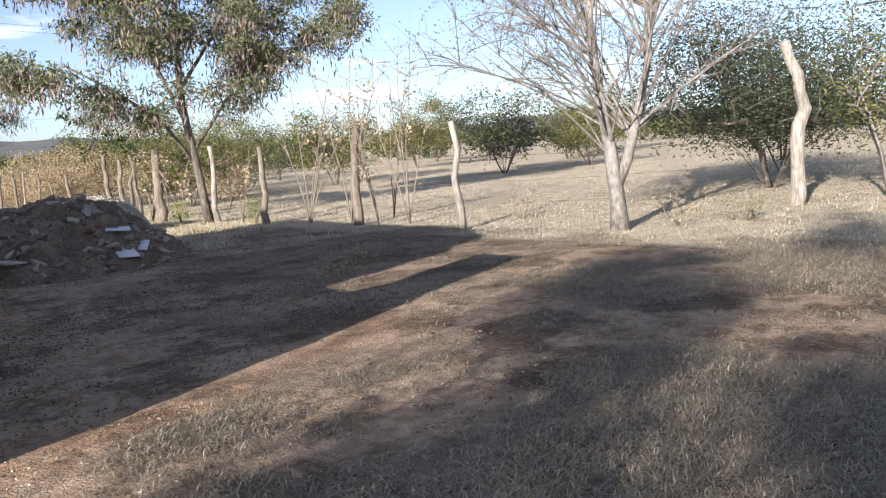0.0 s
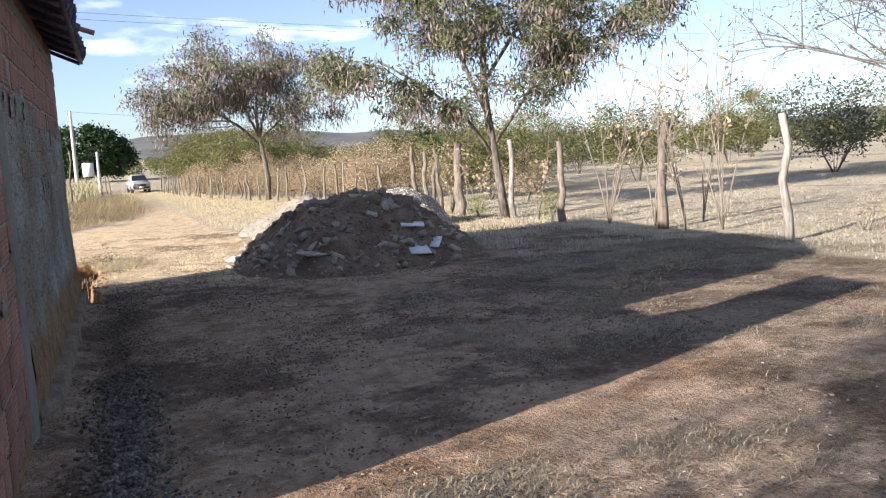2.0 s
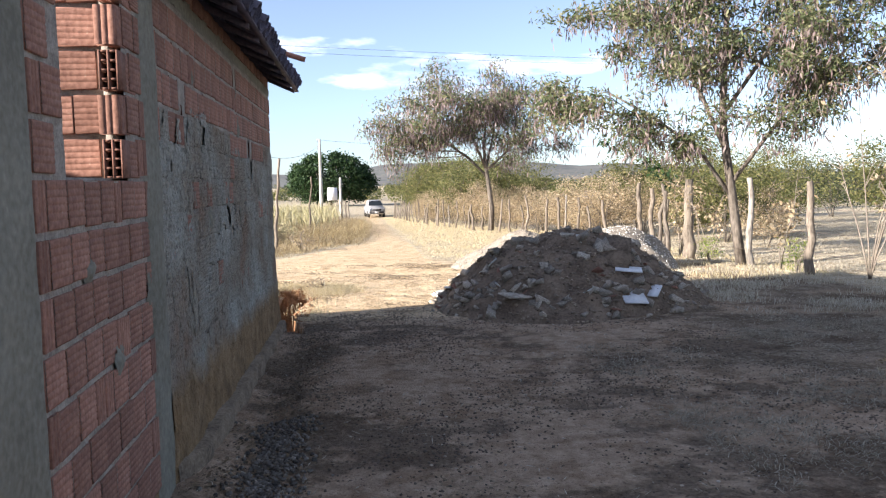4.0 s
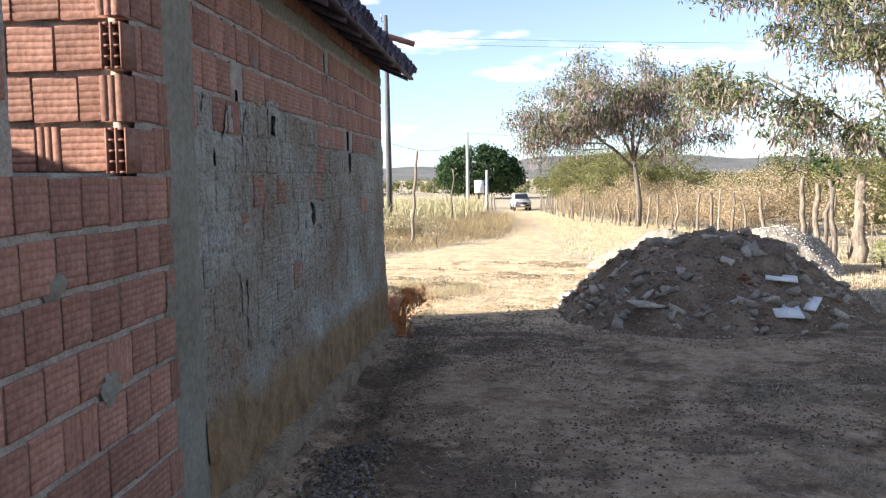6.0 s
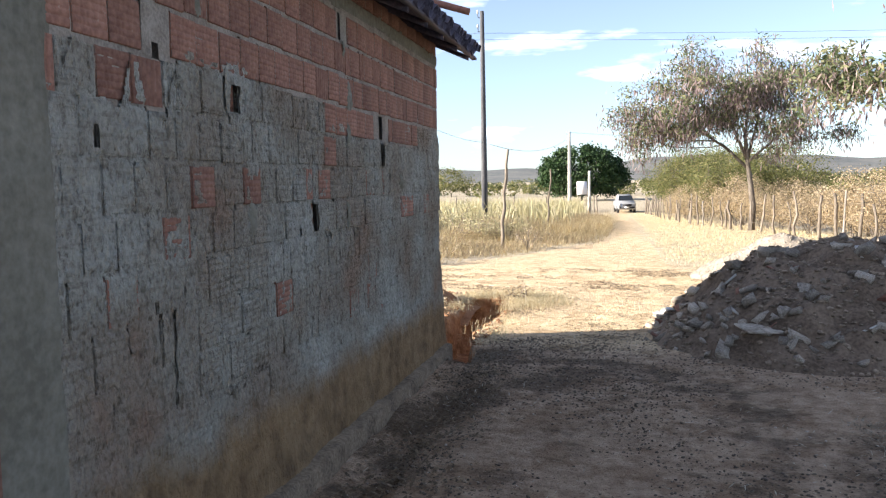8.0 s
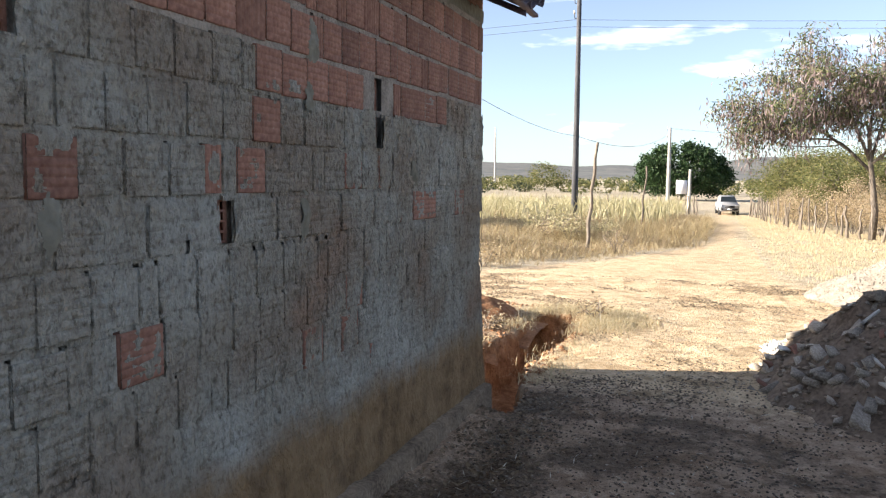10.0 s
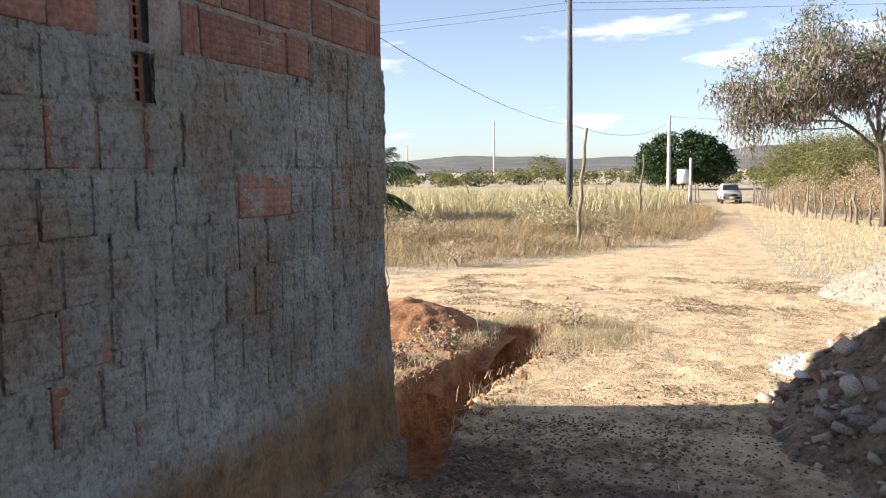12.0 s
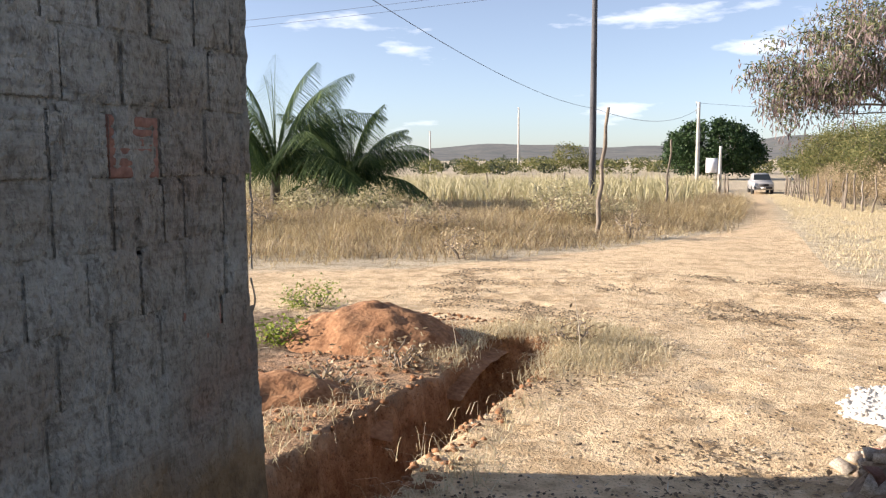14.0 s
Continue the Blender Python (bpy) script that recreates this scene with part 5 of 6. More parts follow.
KINDS = [hedge_base(151, M_TAN, 2.6, 2.5, (0.07, 0.032), "withered tan bush behind the fence", 95), hedge_base(152, M_TAN, 2.2, 2.1, (0.065, 0.03), "withered tan bush behind the fence", 70),
         hedge_base(153, M_OLIVE, 3.4, 3.4, (0.10, 0.04), "olive bush behind the fence", 120), hedge_base(154, M_OLIVE, 3.0, 2.8, (0.10, 0.04), "olive bush behind the fence", 105)]
used = set()


def set_bush(k, x, y, s):
    m = Matrix.Translation((x, y, height(x, y) - 0.06)) @ pose(0, 0, 0, 0, 0, rng.uniform(0, 360)) @ Matrix.Scale(s, 4)
    if k in used:
        copy_thing(KINDS[k], m)
    else:
        used.add(k)
        KINDS[k].matrix_basis = m


for i in range(34):
    d = rng.uniform(0, dist[-1] * 0.8)
    x, y = np.interp(d, dist, seg[:, 0]), np.interp(d, dist, seg[:, 1])
    set_bush(0 if rng.random() < 0.5 else 1, x + rng.uniform(0.9, 3.2), y + rng.uniform(-1, 1), rng.uniform(0.8, 1.15))
for i in range(30):
    y = rng.uniform(52, 105)
    x = np.interp(y, [50, 60, 72, 84], [7.4, 6.0, 5.4, 5.2]) + rng.uniform(2.0, 8.0)
    set_bush(2 if rng.random() < 0.6 else 3, x, y, rng.uniform(1.05, 1.5))
for x, y, k, s in [(14, 33, 2, 1.0), (15.5, 30, 3, 0.9), (13, 24.5, 1, 0.8), (18, 46, 2, 1.2), (24, 55, 3, 1.3), (32, 60, 2, 1.3), (22, 31, 3, 1.1), (35, 40, 2, 1.2), (14.5, 40, 3, 1.1), (44, 48, 2, 1.3), (38, 30, 3, 1.1), (47, 34, 2, 1.2), (13.2, 27.6, 3, 0.8)]:
    set_bush(k, x, y, s)


def far_woods():
    """A band of scrub in the distance, of many clumps."""
    rg = np.random.default_rng(170)
    acc, acc2 = Acc(), Acc()
    c = []
    for _ in range(650):
        a = rg.uniform(-30, 92)
        r = rg.uniform(75, 330)
        x, y = 3 + r * math.sin(radians(a)), 5 + r * math.cos(radians(a))
        if x < 8 and y < 150 or (x < 60 and -8 < x and y < 110):
            if not (x > 22):
                continue
        c.append((x, y, slope(y) + (min((x - 12) * 0.012, 1.2) if x > 12 else 0), rg.uniform(1.6, 3.6)))
    for k, (x, y, z, h) in enumerate(c):
        n = 230
        q = rg.normal(size=(n, 3))
        q /= np.linalg.norm(q, axis=1)[:, None]
        q *= rg.uniform(0.5, 1, (n, 1)) ** 0.5
        pts = np.array([x, y, z + h * 0.5]) + q * [h * 0.9, h * 0.9, h * 0.5]
        leaves(acc if k % 3 else acc2, rg, pts, 0.55, 0.3)
    tagged(new("far_woods", acc.mesh("far_woods", M_OLIVE)), "distant dry scrub woodland, olive and grey", "woods", kind="stuff")
    tagged(new("far_woods", acc2.mesh("far_woods", M_GREEN)), "distant dark green scrub woodland", "woods", kind="stuff")


far_woods()


def hills():
    """Low ridges along the horizon."""
    rg = np.random.default_rng(180)
    # distance haze is put into the hills' grey-blue colour
    m = surf("haze_tinted_scrub_hill", (0.105, 0.115, 0.115), (0.185, 0.18, 0.165), 0.02, 1.0, 0.0, 0.12)
    for r0, hh, sd in ((900, 26, 1.0), (1500, 66, 5.0)):
        v, n = [], 160
        for i in range(n):
            a = radians(-75 + 180 * i / (n - 1))
            bump_ = 0.45 + 0.55 * noise.noise(Vector((math.sin(a) * 3.2 + sd, math.cos(a) * 3.2, sd))) + 0.12 * noise.noise(Vector((a * 14, sd, 0)))
            for rr, k in ((r0 * 0.75, 0.0), (r0 * 0.9, 0.6), (r0, 1.0), (r0 * 1.2, 0.0)):
                v.append((rr * math.sin(a), rr * math.cos(a), -6 + max(0.1, bump_) * hh * k))
        f = [(i * 4 + j, i * 4 + 4 + j, i * 4 + 5 + j, i * 4 + 1 + j) for i in range(n - 1) for j in range(3)]
        acc = Acc()
        acc.add(v, f4=f)
        tagged(new("backdrop", acc.mesh("backdrop", m, True)), "low scrub-covered hills on the horizon, haze put into their colour", "hills", kind="structure")


hills()


def round_tree():
    rg = np.random.default_rng(190)
    att = crown(rg, 420, [((0, 0, 4.6), (6.0, 5.2, 3.5), 3), ((-2.6, 0, 3.6), (3.5, 3.5, 2.7), 1), ((3.0, 0, 3.4), (3.8, 3.5, 2.5), 1)], 0.8)
    att[:, 2] = np.maximum(att[:, 2], 0.8)
    wood = grow([[(0, 0, 0), (0, 0, 1.0), (0.1, 0, 2.0)]], att, rg, 0.02, 2.3, 0.1)
    lv = Acc()
    leaves(lv, rg, clusters(rg, att, 60, 0.42, 0.7), 0.40, 0.22, 0.4)
    put_tree("tree", place_z(-3.0, 128), wood, [("crown", lv, M_MANGO)], M_BARK, "dense dome-shaped dark green tree beside the lane")


round_tree()
shrub("bush", -31, 168, 9, 6, 191, M_OLIVE, "sparse small tree at the field's far edge", 70, 30, (0.4, 0.2), 2)


# ---- coconut palms ----
def palm(x, y, h, seed, n=15, size=2.6):
    rg = np.random.default_rng(seed)
    ob = new("coconut_palm")
    ob.matrix_basis = Matrix.Translation(place_z(x, y))
    acc = Acc()
    t = np.linspace(0, 1, 7)
    tube(acc, np.stack([0.1 * t, 0 * t, h * t], 1), 0.22 - 0.06 * t, 9)
    part("trunk", acc, M_BARK, ob)
    for i in range(n):
        a = i * 2.4 + rg.uniform(-0.2, 0.2)
        up = rg.uniform(0.7, 1.5) if i > 6 else rg.uniform(0.1, 0.5)
        ln = size * rg.uniform(0.8, 1.15)
        s = np.linspace(0, 1, 16)
        ang = up - 1.6 * s ** 1.6 * (1.25 - 0.45 * up)
        step = ln / 15
        r = np.concatenate([[0], np.cumsum(np.cos(ang[:-1]) * step)])
        z = h - 0.1 + np.concatenate([[0], np.cumsum(np.sin(ang[:-1]) * step)])
        line = np.stack([0.1 + r * math.cos(a), r * math.sin(a), z], 1)
        acc = Acc()
        tube(acc, line, 0.028 * (1.1 - s), 4, False)
        side = np.array([-math.sin(a), math.cos(a), 0])
        for k in range(56):
            u = 0.10 + 0.90 * k / 55
            q = np.array([np.interp(u, s, line[:, c]) for c in range(3)])
            fwd = np.array([math.cos(a), math.sin(a), 0]) * 0.45
            ll = 0.85 * math.sin(math.pi * (0.12 + 0.85 * u)) * size / 2.6 + 0.08
            for sg in (-1, 1):
                d = side * sg * 0.8 + fwd + [0, 0, -0.45 - 0.35 * rg.random()]
                d = d / np.linalg.norm(d)
                w = np.array([math.cos(a), math.sin(a), 0.0]) * 0.017
                e = q + d * ll * 0.6
                tp = q + d * ll + [0, 0, -0.10 * ll]
                acc.add([q - w, q + w, e + w, e - w, tp], f3=[(3, 2, 4)], f4=[(0, 1, 2, 3)])
        part("frond", acc, M_PALM, ob)
    return tagged(ob, "young coconut palm with drooping green fronds in tall grass", "palm", "coconut palms")


palm(-13.6, 39.9, 1.3, 201, 26, 4.0)
palm(-15.0, 36.4, 1.7, 202, 26, 5.2)


# ---- poles, wires, sticks ----
def utility_pole(x, y, h, r, material, label, arm=True, seed=0):
    ob = new("utility_pole")
    ob.matrix_basis = Matrix.Translation(place_z(x, y))
    acc = Acc()
    t = np.linspace(0, 1, 6)
    tube(acc, np.stack([0.0 * t, 0 * t, h * t], 1), r * (1.15 - 0.45 * t), 10)
    part("pole", acc, material, ob)
    if arm:
        for k, zz in enumerate((h - 0.35, h - 1.1)):
            acc = Acc()
            tube(acc, [(0, 0, zz), (-0.22, 0, zz + 0.02), (-0.24, 0, zz + 0.25)], [0.025, 0.025, 0.03], 6)
            part("bracket", acc, M_WIRE, ob)
            acc = Acc()
            tube(acc, [(-0.24, 0, zz + 0.22), (-0.24, 0, zz + 0.30), (-0.24, 0, zz + 0.34), (-0.24, 0, zz + 0.42)], [0.03, 0.06, 0.035, 0.05], 8)
            part("insulator", acc, M_POLE_PALE, ob)
    return tagged(ob, label, "utility pole", "utility poles")


POLE = (-5.21, 48.63)
utility_pole(*POLE, 11.8, 0.16, M_POLE, "tall dark utility pole standing in the dry field", True)
utility_pole(-2.9, 92, 8.4, 0.20, M_POLE_PALE, "pale concrete utility pole beside the lane", True)
utility_pole(-0.75, 90, 4.2, 0.17, M_POLE_PALE, "short pale concrete post by the gate", False)
utility_pole(-45.5, 183, 14.0, 0.22, M_POLE_PALE, "distant pale utility pole across the field", True)
utility_pole(-63.5, 176, 9.0, 0.18, M_POLE_PALE, "distant pale street lamp pole across the field", True)


FAR_POLES = [(58.2, 76.75, 11.7, 0.13), (60.2, 75.25, 11.7, 0.13), (104.9, 109.3, 7.2, 0.16), (64.0, 159.0, 6.4, 0.18)]
for x, y, h, r in FAR_POLES:
    utility_pole(x, y, h, r, M_POLE_PALE, "distant thin utility pole beyond the scrub", False)
acc = Acc()
tube(acc, [(57.4, 77.3, 10.0), (61.6, 74.25, 10.0)], 0.09, 6)
tagged(new("pole_crossbar", acc.mesh("pole_crossbar", M_POLE_PALE)), "wooden crossbar joining two distant utility poles", "crossbar")


def cable(a, b, sag, r=0.012, label="thin dark overhead cable"):
    t = np.linspace(0, 1, 30)[:, None]
    p = np.array(a) * (1 - t) + np.array(b) * t
    p[:, 2] -= (4 * sag * t * (1 - t))[:, 0]
    acc = Acc()
    tube(acc, p, r, 4, False)
    tagged(new("overhead_cable", acc.mesh("overhead_cable", M_WIRE)), label, "cable", "overhead cables")


pz = height(*POLE)
cable((POLE[0] - 0.2, POLE[1], pz + 10.6), (60, 62, 10.2), 0.6, 0.008)
cable((POLE[0] - 0.2, POLE[1], pz + 10.25), (60, 62, 9.8), 0.6, 0.008)
cable((POLE[0] - 0.2, POLE[1], pz + 10.6), (-70, 50, 9.0), 0.6, 0.008)
cable((POLE[0] - 0.2, POLE[1], pz + 10.25), (-70, 50, 8.6), 0.6, 0.008)
cable((POLE[0], POLE[1], pz + 4.7), (-4.5, 11.5, 5.4), 0.8, 0.008, "drooping service cable from the pole to the house")
cable((POLE[0], POLE[1], pz + 4.7), (-2.9, 92, 5.8), 0.9, 0.012)
cable((-2.9, 92, 6.3), (40, 120, 6.5), 0.8, 0.012)
stake("wooden_stick", -1.75, 29.9, 3.15, 0.055, M_POST, (0.25, 0.0), 6, 21, "tall thin crooked stick upright at the field's edge", group="sticks in the field")
stake("wooden_stick", -1.45, 44.5, 3.0, 0.05, M_POST, (0.2, 0.1), 5, 22, "thin upright stick in the dry grass", group="sticks in the field")
for i, (x, y) in enumerate([(-0.6, 84), (0.1, 83), (-0.1, 86), (-3.6, 70), (-5.5, 66), (-9.5, 62), (-14, 60)]):
    stake("fence_post", x, y, 1.7, 0.07, M_POST, (rng.normal(0, 0.1), 0), 3, 30 + i)


# ---- car and sign ----
def paint(name, colour, rough=0.35, metal=0.0):
    m = bpy.data.materials.new(name)
    m.use_nodes = True
    n, l = m.node_tree.nodes, m.node_tree.links
    b = n["Principled BSDF"]
    t = n.new("ShaderNodeTexNoise")
    t.inputs["Scale"].default_value = 3.0
    r = n.new("ShaderNodeMapRange")
    r.inputs["To Min"].default_value, r.inputs["To Max"].default_value = rough * 0.8, min(1, rough * 1.4)
    l.new(t.outputs["Fac"], r.inputs["Value"])
    l.new(r.outputs["Result"], b.inputs["Roughness"])
    b.inputs["Base Color"].default_value, b.inputs["Metallic"].default_value = (*colour, 1), metal
    return m


M_CAR, M_GLASS, M_TYRE, M_LAMP, M_TRIM = paint("silver_car_paint", (0.36, 0.36, 0.37), 0.35, 0.3), paint("dark_car_glass", (0.02, 0.025, 0.03), 0.08), paint("tyre_rubber", (0.03, 0.03, 0.03), 0.9), paint("headlamp_glass", (0.7, 0.7, 0.72), 0.1), paint("black_plastic_trim", (0.03, 0.03, 0.035), 0.6)


def loft(sections):
    """A hull through cross sections of equal point counts, closed at both ends."""
    acc, k = Acc(), len(sections[0])
    v = np.array(sections).reshape(-1, 3)
    f = [(i * k + j, i * k + (j + 1) % k, (i + 1) * k + (j + 1) % k, (i + 1) * k + j) for i in range(len(sections) - 1) for j in range(k)]
    v = np.vstack([v, np.mean(sections[0], 0), np.mean(sections[-1], 0)])
    n = len(v)
    f3 = [(n - 2, (j + 1) % k, j) for j in range(k)] + [(n - 1, n - 2 - k + j, n - 2 - k + (j + 1) % k) for j in range(k)]
    acc.add(v, f3=f3, f4=f)
    return acc


def car(x, y, turn):
    ob = new("car")
    ob.matrix_basis = Matrix.Translation((x, y, height(x, y))) @ pose(0, 0, 0, 0, 0, turn) @ Matrix.Diagonal((1, 1, 1.14, 1))
    def ring(yy, w, zb, zt, r=0.12):
        return [(-w + r, yy, zb), (w - r, yy, zb), (w, yy, zb + r), (w, yy, zt - r), (w - r, yy, zt), (-w + r, yy, zt), (-w, yy, zt - r), (-w, yy, zb + r)]
    part("body", loft([ring(-2.15, 0.72, 0.38, 0.80), ring(-2.05, 0.84, 0.32, 0.92), ring(-1.2, 0.88, 0.28, 1.0), ring(0.6, 0.88, 0.28, 1.02), ring(1.9, 0.86, 0.30, 1.02), ring(2.1, 0.78, 0.36, 0.9)]), M_CAR, ob)
    part("cabin", loft([ring(-1.15, 0.76, 0.98, 1.02, 0.01), ring(-0.5, 0.66, 0.98, 1.50, 0.1), ring(0.9, 0.66, 0.98, 1.53, 0.1), ring(1.75, 0.72, 0.98, 1.06, 0.02)]), M_CAR, ob)
    acc = Acc()
    acc.add([(-0.70, -1.12, 1.05), (0.70, -1.12, 1.05), (0.60, -0.56, 1.46), (-0.60, -0.56, 1.46)], f4=[(0, 1, 2, 3)])
    part("windscreen", acc, M_GLASS, ob)
    for s in (-1, 1):
        acc = Acc()
        box(acc, (s * 0.62 - 0.16, -2.12, 0.68), (s * 0.62 + 0.16, -2.02, 0.84))
        part("headlight", acc, M_LAMP, ob)
        for yy in (-1.35, 1.3):
            acc = Acc()
            tube(acc, [(s * 0.88, yy, 0.32), (s * 0.66, yy, 0.32)], 0.32, 16)
            part("wheel", acc, M_TYRE, ob)
    acc = Acc()
    box(acc, (-0.42, -2.17, 0.60), (0.42, -2.10, 0.78))
    part("grille", acc, M_TRIM, ob)
    acc = Acc()
    box(acc, (-0.70, -2.19, 0.40), (0.70, -2.10, 0.55))
    part("bumper", acc, M_TRIM, ob)
    acc = Acc()
    box(acc, (-0.2, -2.205, 0.44), (0.2, -2.19, 0.54))
    part("number_plate", acc, M_LAMP, ob)
    tagged(ob, "silver car parked on the sandy lane, facing the yard", "car")


car(2.75, 86.0, 6)
sign = new("roadside_sign")
sign.matrix_basis = Matrix.Translation(place_z(-2.1, 105))
acc = Acc()
box(acc, (-0.62, -0.05, 1.45), (0.62, 0.05, 3.05))
part("panel", acc, M_BOARD, sign)
for s in (-0.5, 0.5):
    acc = Acc()
    tube(acc, [(s, 0.08, 0), (s, 0.08, 3.0)], 0.05, 6)
    part("leg", acc, M_POST, sign)
tagged(sign, "plain white panel on two posts beside the lane", "sign")


# ---- boards on the rubble ----
def board(cx, cy, w, d, tilt, turn, material, label):
    acc = Acc()
    box(acc, (-w / 2, -d / 2, 0), (w / 2, d / 2, 0.018))
    ob = new("board", acc.mesh("board", material))
    u, v = cx - 4.2, cy - 13.85
    a, b = (u * math.cos(0.2) + v * math.sin(0.2)) / 2.15, (v * math.cos(0.2) - u * math.sin(0.2)) / 1.95
    z = rubble_top(a, b)[2]
    ob.matrix_basis = Matrix.Translation((cx, cy, z + 0.03)) @ pose(0, 0, 0, tilt, 4, turn)
    tagged(ob, label, "board", "boards on the rubble")


board(4.76, 12.36, 0.34, 0.30, 32, 8, M_BOARD, "white square board lying on the rubble heap")
board(5.10, 12.46, 0.14, 0.26, 28, -35, M_BOARD, "small white board offcut on the rubble heap")
board(4.80, 12.66, 0.36, 0.20, 12, -15, M_BOARD, "white board lying nearly flat on the rubble")
board(4.70, 12.98, 0.45, 0.62, 38, -20, M_RUBBLE, "grey fibre board leaning on the rubble heap")
board(3.2, 12.45, 0.42, 0.30, 6, 20, M_STONE, "broken grey slab at the rubble heap's foot")


# ---- grass ----
def grass(name, seed, count, region, h, w, material, label, lean=0.8, tufts=7, spread=0.09):
    """Dry grass in tufts over a region; region(x, y) gives the chance of growth, box the reach."""
    rg = np.random.default_rng(seed)
    (xa, xb, ya, yb), chance = region
    out = []
    need = count // tufts
    tries = 0
    while len(out) < need and tries < need * 12:
        tries += 1
        x, y = rg.uniform(xa, xb), rg.uniform(ya, yb)
        if rg.random() < chance(x, y):
            out.append((x, y, height(x, y)))
    c = np.repeat(np.array(out), tufts, axis=0)
    c[:, :2] += rg.normal(0, spread, (len(c), 2))
    acc = Acc()
    if not np.isscalar(h):
        edge_ = np.clip((c[:, 1] - np.array([field_edge(x) for x in c[:, 0]])) / 9.0, 0.0, 1.0)
        nz = np.array([fold(x, y, 0.35, 91) + 0.6 * fold(x, y, 1.3, 92) for x, y, _ in c])
        h = (0.16 + 0.52 * edge_) * np.clip(1.0 + 0.75 * nz, 0.3, 1.9)
    blades(acc, rg, c - [0, 0, 0.01], h, w, lean)
    return tagged(new(name, acc.mesh(name, material)), label, "grass", kind="stuff")


def yard(x, y):
    if y > 3.9 + 0.33 * x - 0.1 and x < 3.4:
        return 0.0
    f = fold(x, y, 0.9, 77) + 0.5 * fold(x, y, 3.1, 78)
    base_ = 0.15 + 1.7 * f + min(0.35, max(-0.3, (3.3 + 0.33 * x - y) * 0.2)) if y < 3.9 + 0.33 * x else -0.05 + 0.75 * f + max(0.0, (x - 6.5) * 0.10)
    if road(x, y) > -0.4:
        base_ -= 0.5
    return max(0.0, min(1.0, base_))


grass("dry_grass", 301, 260000, ((0.6, 10.5, -1.5, 13), yard), 0.05, 0.006, M_YARDGRASS, "short dead dry grass over the yard", 3.6, 12, 0.06)
grass("dry_grass", 302, 200000, ((9.5, 34, -2, 45), lambda x, y: 0.6 + fold(x, y, 0.4, 55) if x > 9.6 else 0.5), 0.07, 0.011, M_DRYGRASS, "pale dry pasture grass beyond the fence", 2.2, 9, 0.16)
grass("dry_grass", 303, 60000, ((3.2, 10.5, 16, 84), lambda x, y: max(0, min(1, 0.3 - road(x, y))) if x < np.interp(y, [29, 44, 51, 60, 84], [10.5, 9.8, 8, 7, 6]) else 0.0), 0.10, 0.011, M_VERGE, "dry verge grass between track and fence", 0.9, 9, 0.14)
grass("tall_grass", 304, 190000, ((-32, 1.4, 18.5, 62), lambda x, y: min(1.0, 0.25 + 0.12 * (y - field_edge(x)) + 0.5 * fold(x, y, 0.5, 95)) if y > field_edge(x) and road(x, y) < 0 else 0.0), np.array([0]), 0.012, M_STRAW, "tall straw-coloured dry grass filling the field", 2.6, 8, 0.22)
grass("tall_grass", 305, 40000, ((-75, 0.5, 44, 92), lambda x, y: 1.0 if x < -0.8 - (y - 44) * 0.01 else 0.0), 1.6, 0.06, M_CORN, "pale yellow dry maize stand at the field's far side", 1.0, 6, 0.3)
grass("dry_grass", 306, 9500, ((-2.6, 1.3, 12.9, 18.6), lambda x, y: 0 if trench_depth(x, y) > 0.02 else max(0.0, min(1.0, (0.9 - abs(math.hypot((x - 0.1) / 0.8, (y - 16.7) / 1.0) - 0.5)) if y > 15 else 0.10 * (abs(x + 0.15) < 0.7)))), 0.12, 0.006, M_VERGE, "dry grass along the trench's edge", 2.0, 10, 0.09)
grass("dry_grass", 307, 14000, ((2.5, 9.6, 12, 21), lambda x, y: max(0, min(1, 0.3 + fold(x, y, 0.8, 13))) if x > 6.4 else 0), 0.10, 0.009, M_DRYGRASS, "short dry grass behind the rubble heap", 1.2, 9, 0.08)
grass("tall_weeds", 308, 42000, ((-32, 1.0, 19, 60), lambda x, y: max(0, min(1, 0.4 + 1.3 * fold(x, y, 0.25, 93))) if y > field_edge(x) + 1.5 and road(x, y) < 0 else 0.0), np.array([0]), 0.02, M_TAN, "dry brown weeds among the tall grass", 2.0, 8, 0.2)

# ---- loose bits on the ground ----
rng = np.random.default_rng(320)


def litter(name, count, area, chance, size, material, label, flat=0.6):
    out = []
    while len(out) < count:
        x, y = rng.uniform(area[0], area[1]), rng.uniform(area[2], area[3])
        if rng.random() < chance(x, y) and trench_depth(x, y) < 0.02:
            out.append((x, y, height(x, y) + 0.002))
    acc = Acc()
    lumps(acc, rng, np.array(out), rng.uniform(size[0], size[1], count), flat)
    tagged(new(name, acc.mesh(name, material)), label, "ground litter", kind="stuff")


M_DUNG = surf("dark_dry_droppings", (0.08, 0.062, 0.048), (0.19, 0.15, 0.115), 8, 0.95, 0.3, 60, vary=0.4)
M_PEBBLE = surf("pale_pebble", (0.30, 0.25, 0.20), (0.60, 0.52, 0.43), 8, 0.95, 0.3, 60, vary=0.3)
litter("droppings", 8000, (0.4, 5.5, 4.6, 13.5), lambda x, y: max(0, 0.35 + fold(x, y, 0.8, 201) + 0.5 * fold(x, y, 2.5, 202)) if y > 4.4 + 0.33 * x else 0, (0.005, 0.014), M_DUNG, "small dark droppings and crumbs strewn over the bare earth")
litter("droppings", 3200, (0.3, 4.5, 12.5, 19), lambda x, y: max(0, 0.2 + 1.2 * fold(x, y, 1.1, 203)), (0.005, 0.012), M_DUNG, "dark crumbs of dry leaf and dung on the sand")
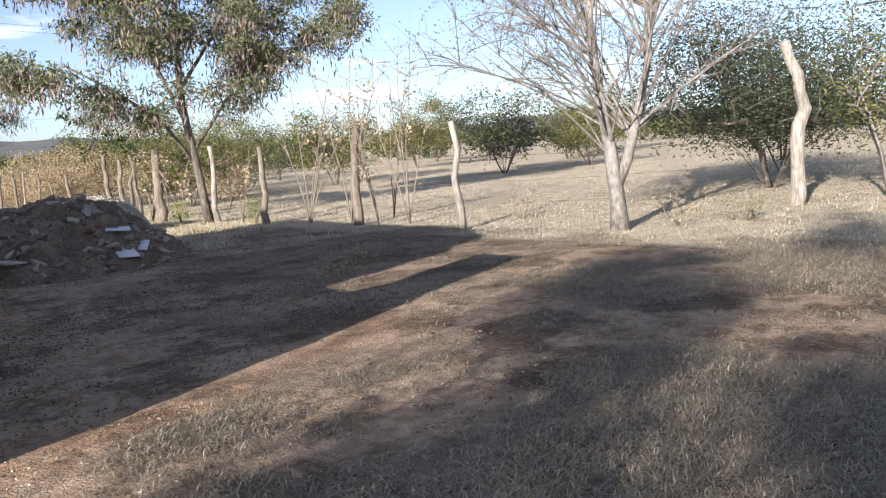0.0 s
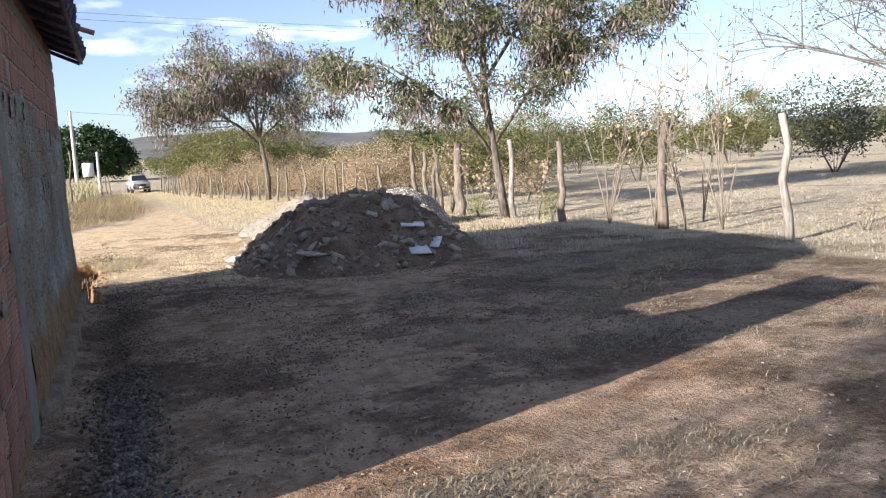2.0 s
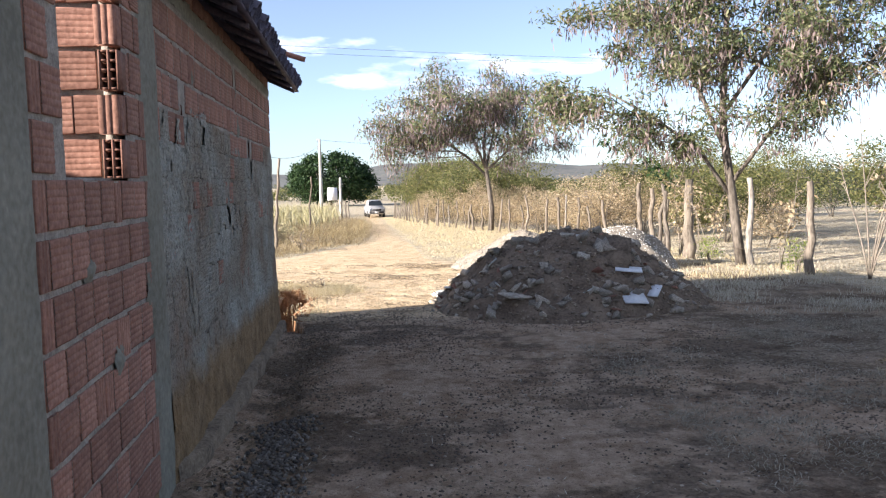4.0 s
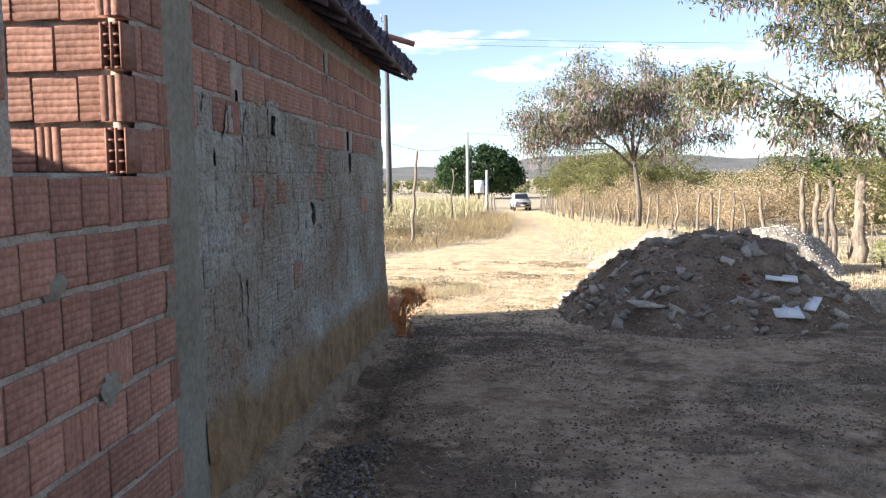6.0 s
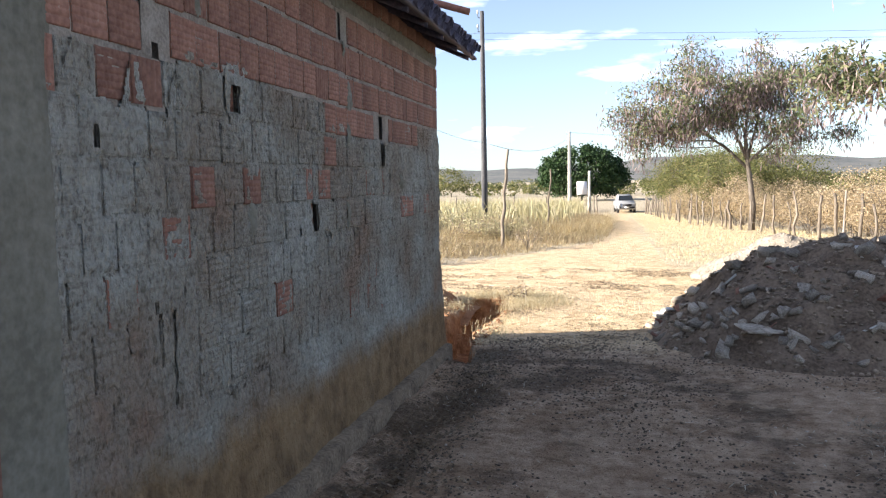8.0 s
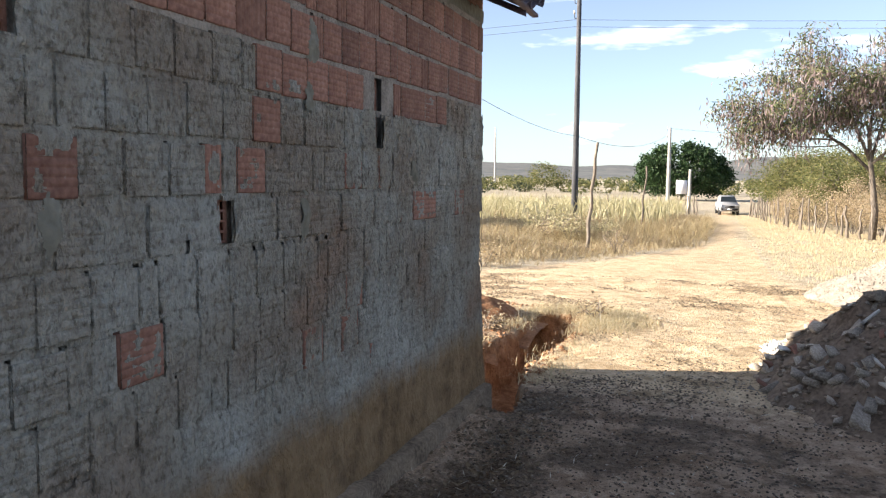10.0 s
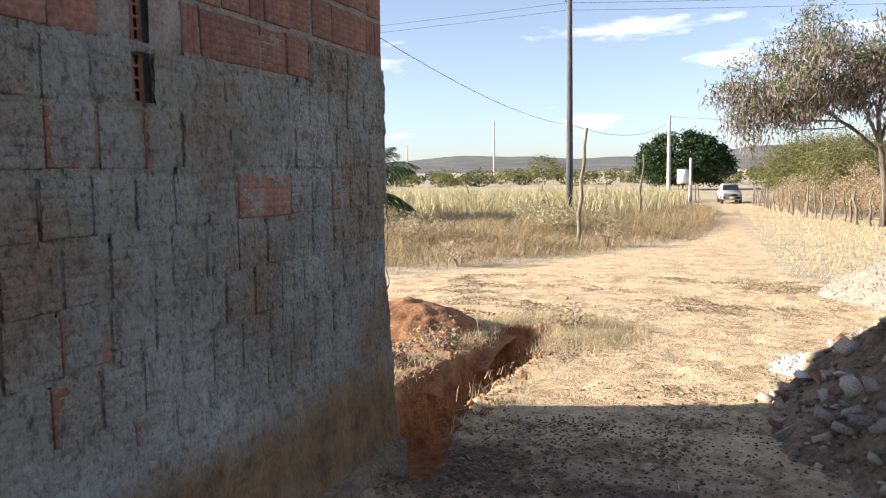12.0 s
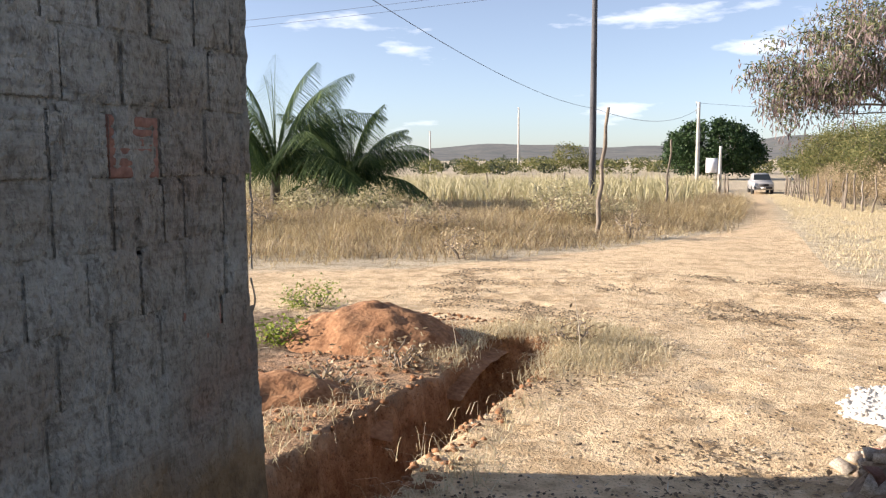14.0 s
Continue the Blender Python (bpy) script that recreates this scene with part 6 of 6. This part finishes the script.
litter("pebbles", 2200, (-2.5, 7.0, 3.0, 20), lambda x, y: max(0, 0.4 + fold(x, y, 0.9, 204)), (0.004, 0.014), M_PEBBLE, "small pale pebbles strewn over the earth")
litter("soil_clods", 1500, (-2.4, 0.4, 13.0, 18), lambda x, y: max(0, 0.5 + fold(x, y, 1.2, 205)), (0.010, 0.035), M_SOIL, "crumbled red clay clods beside the trench")

# ---- weeds ----
for i, (x, y, w, h, mt, lb) in enumerate([(-2.9, 18.0, 0.7, 0.32, M_FRESH, "low yellow-green weed beside the soil mound"), (-2.1, 16.1, 0.5, 0.26, M_FRESH, "low yellow-green weed beside the soil mound"),
                                          (11.6, 6.9, 1.1, 0.6, M_TAN, "low withered bush at the pale tree's foot"), (12.3, 6.2, 0.9, 0.5, M_OLIVE, "low straggling bush near the fence"), (11.9, 10.6, 0.8, 0.55, M_TAN, "clump of withered weed in the pasture"),
                                          (9.7, 17.0, 0.5, 0.8, M_FRESH, "small yellow-green sapling by a fence post"), (9.2, 19.9, 0.5, 0.7, M_FRESH, "small yellow-green sapling by the tree"), (0.35, 16.9, 0.5, 0.32, M_TAN, "dry weed at the trench's end"), (-0.75, 15.6, 0.4, 0.28, M_TAN, "dry weed beside the trench"), (-1.0, 14.9, 0.45, 0.25, M_TAN, "dry weed beside the trench"),
                                          (6.9, 9.2, 0.6, 0.28, M_TAN, "dry twiggy weed on the yard's bare earth"), (5.9, 8.3, 0.5, 0.22, M_TAN, "dry twiggy weed on the yard's bare earth")]):
    shrub("weed", x, y, w, h, 500 + i, mt, lb, 22, 9 if mt is not M_FRESH else 22, (0.05, 0.022), 6, M_TWIG, 0.2, "weed")


def stalk(x, y, h, seed, z):
    rg = np.random.default_rng(seed)
    acc = Acc()
    t = np.linspace(0, 1, 8)
    a = rg.uniform(0, 6.28)
    tube(acc, np.stack([x + 0.25 * h * t ** 2 * math.cos(a), y + 0.25 * h * t ** 2 * math.sin(a), z + h * t], 1), 0.005 * (1.1 - t), 4, False)
    tagged(new("grass_stalk", acc.mesh("grass_stalk", M_DRYGRASS)), "single tall dry grass stalk at the trench", "grass stalk", "stalks at the trench")


for i, (x, y, h) in enumerate([(0.12, 13.8, 0.62), (0.16, 14.9, 0.45), (0.2, 15.4, 0.5), (0.17, 15.9, 0.4), (0.5, 16.4, 0.7), (-0.5, 16.2, 0.45)]):
    stalk(x, y, h, 700 + i, height(x, y) - 0.02)

rng = np.random.default_rng(800)
WEED = shrub("weed", -6, 28, 1.3, 0.95, 801, M_TAN, "bushy dry brown weed in the tall grass", 40, 16, (0.07, 0.03), 8, M_TWIG, 0.15, "weed", "weeds in the field")
STRAWWEED = shrub("weed", -9, 33, 1.6, 1.25, 802, M_CORN, "tall pale yellow dry weed in the field", 46, 20, (0.11, 0.035), 9, M_TWIG, 0.15, "weed", "weeds in the field")
for _ in range(70):
    x = rng.uniform(-26, -0.8)
    y = field_edge(x) + rng.uniform(1.0, 20)
    copy_thing(WEED if rng.random() < 0.65 else STRAWWEED, Matrix.Translation((x, y, height(x, y) - 0.05)) @ pose(0, 0, 0, 0, 0, rng.uniform(0, 360)) @ Matrix.Scale(rng.uniform(0.6, 1.15), 4))


# ---- dead leaf bits and stray straw on the sand ----
def flat_bits(name, count, area, chance, size, material, label, seed, broad=0.3):
    rg = np.random.default_rng(seed)
    out = []
    while len(out) < count:
        x, y = rg.uniform(area[0], area[1]), rg.uniform(area[2], area[3])
        if rg.random() < chance(x, y) and trench_depth(x, y) < 0.02:
            out.append((x, y, height(x, y) + 0.006))
    c = np.array(out)
    acc = Acc()
    a = rg.uniform(0, 6.28, count)
    ln = size * rg.uniform(0.5, 1.5, count)
    d = np.stack([np.cos(a) * ln, np.sin(a) * ln, rg.uniform(-0.1, 0.5, count) * ln], 1)
    s_ = np.stack([-np.sin(a) * ln * broad, np.cos(a) * ln * broad, rg.uniform(-0.1, 0.3, count) * ln * broad], 1)
    v = np.stack([c, c + d * 0.5 + s_, c + d, c + d * 0.5 - s_], 1)
    acc.add(v.reshape(-1, 3), f4=np.arange(count * 4).reshape(-1, 4))
    tagged(new(name, acc.mesh(name, material)), label, "ground litter", kind="stuff")


M_DEADLEAF = leafy("dead_leaf", (0.10, 0.075, 0.05), (0.17, 0.125, 0.08), (0.28, 0.21, 0.13), 0.2)
flat_bits("dead_leaves", 15000, (-2.5, 5.5, 12.3, 22.5), lambda x, y: max(0, min(1, 1.9 * (fold(x, y, 0.7, 301) + 0.6 * fold(x, y, 2.2, 302)) - 0.08)), 0.032, M_DEADLEAF, "dark dead leaf bits strewn in patches on the sand", 901)
flat_bits("dead_leaves", 12000, (0.2, 8.5, -0.5, 13.0), lambda x, y: max(0, min(1, 1.7 * (fold(x, y, 0.8, 303) + 0.6 * fold(x, y, 2.4, 304)) + 0.05)), 0.026, M_DEADLEAF, "dark dead leaf bits strewn over the yard", 902)
flat_bits("dead_leaves", 5000, (0.12, 0.95, 5.0, 12.6), lambda x, y: max(0, min(1, 1.1 - abs(x - 0.5) * 2.4 + 0.8 * fold(x, y, 1.6, 306))), 0.03, M_DEADLEAF, "dark dead leaves gathered in the gutter under the eave", 904)
flat_bits("straw_bits", 9000, (-2.5, 8.5, -0.5, 22.5), lambda x, y: max(0, min(1, 0.35 + fold(x, y, 0.9, 305))), 0.05, M_DRYGRASS, "pale bits of straw strewn over the ground", 903, 0.06)
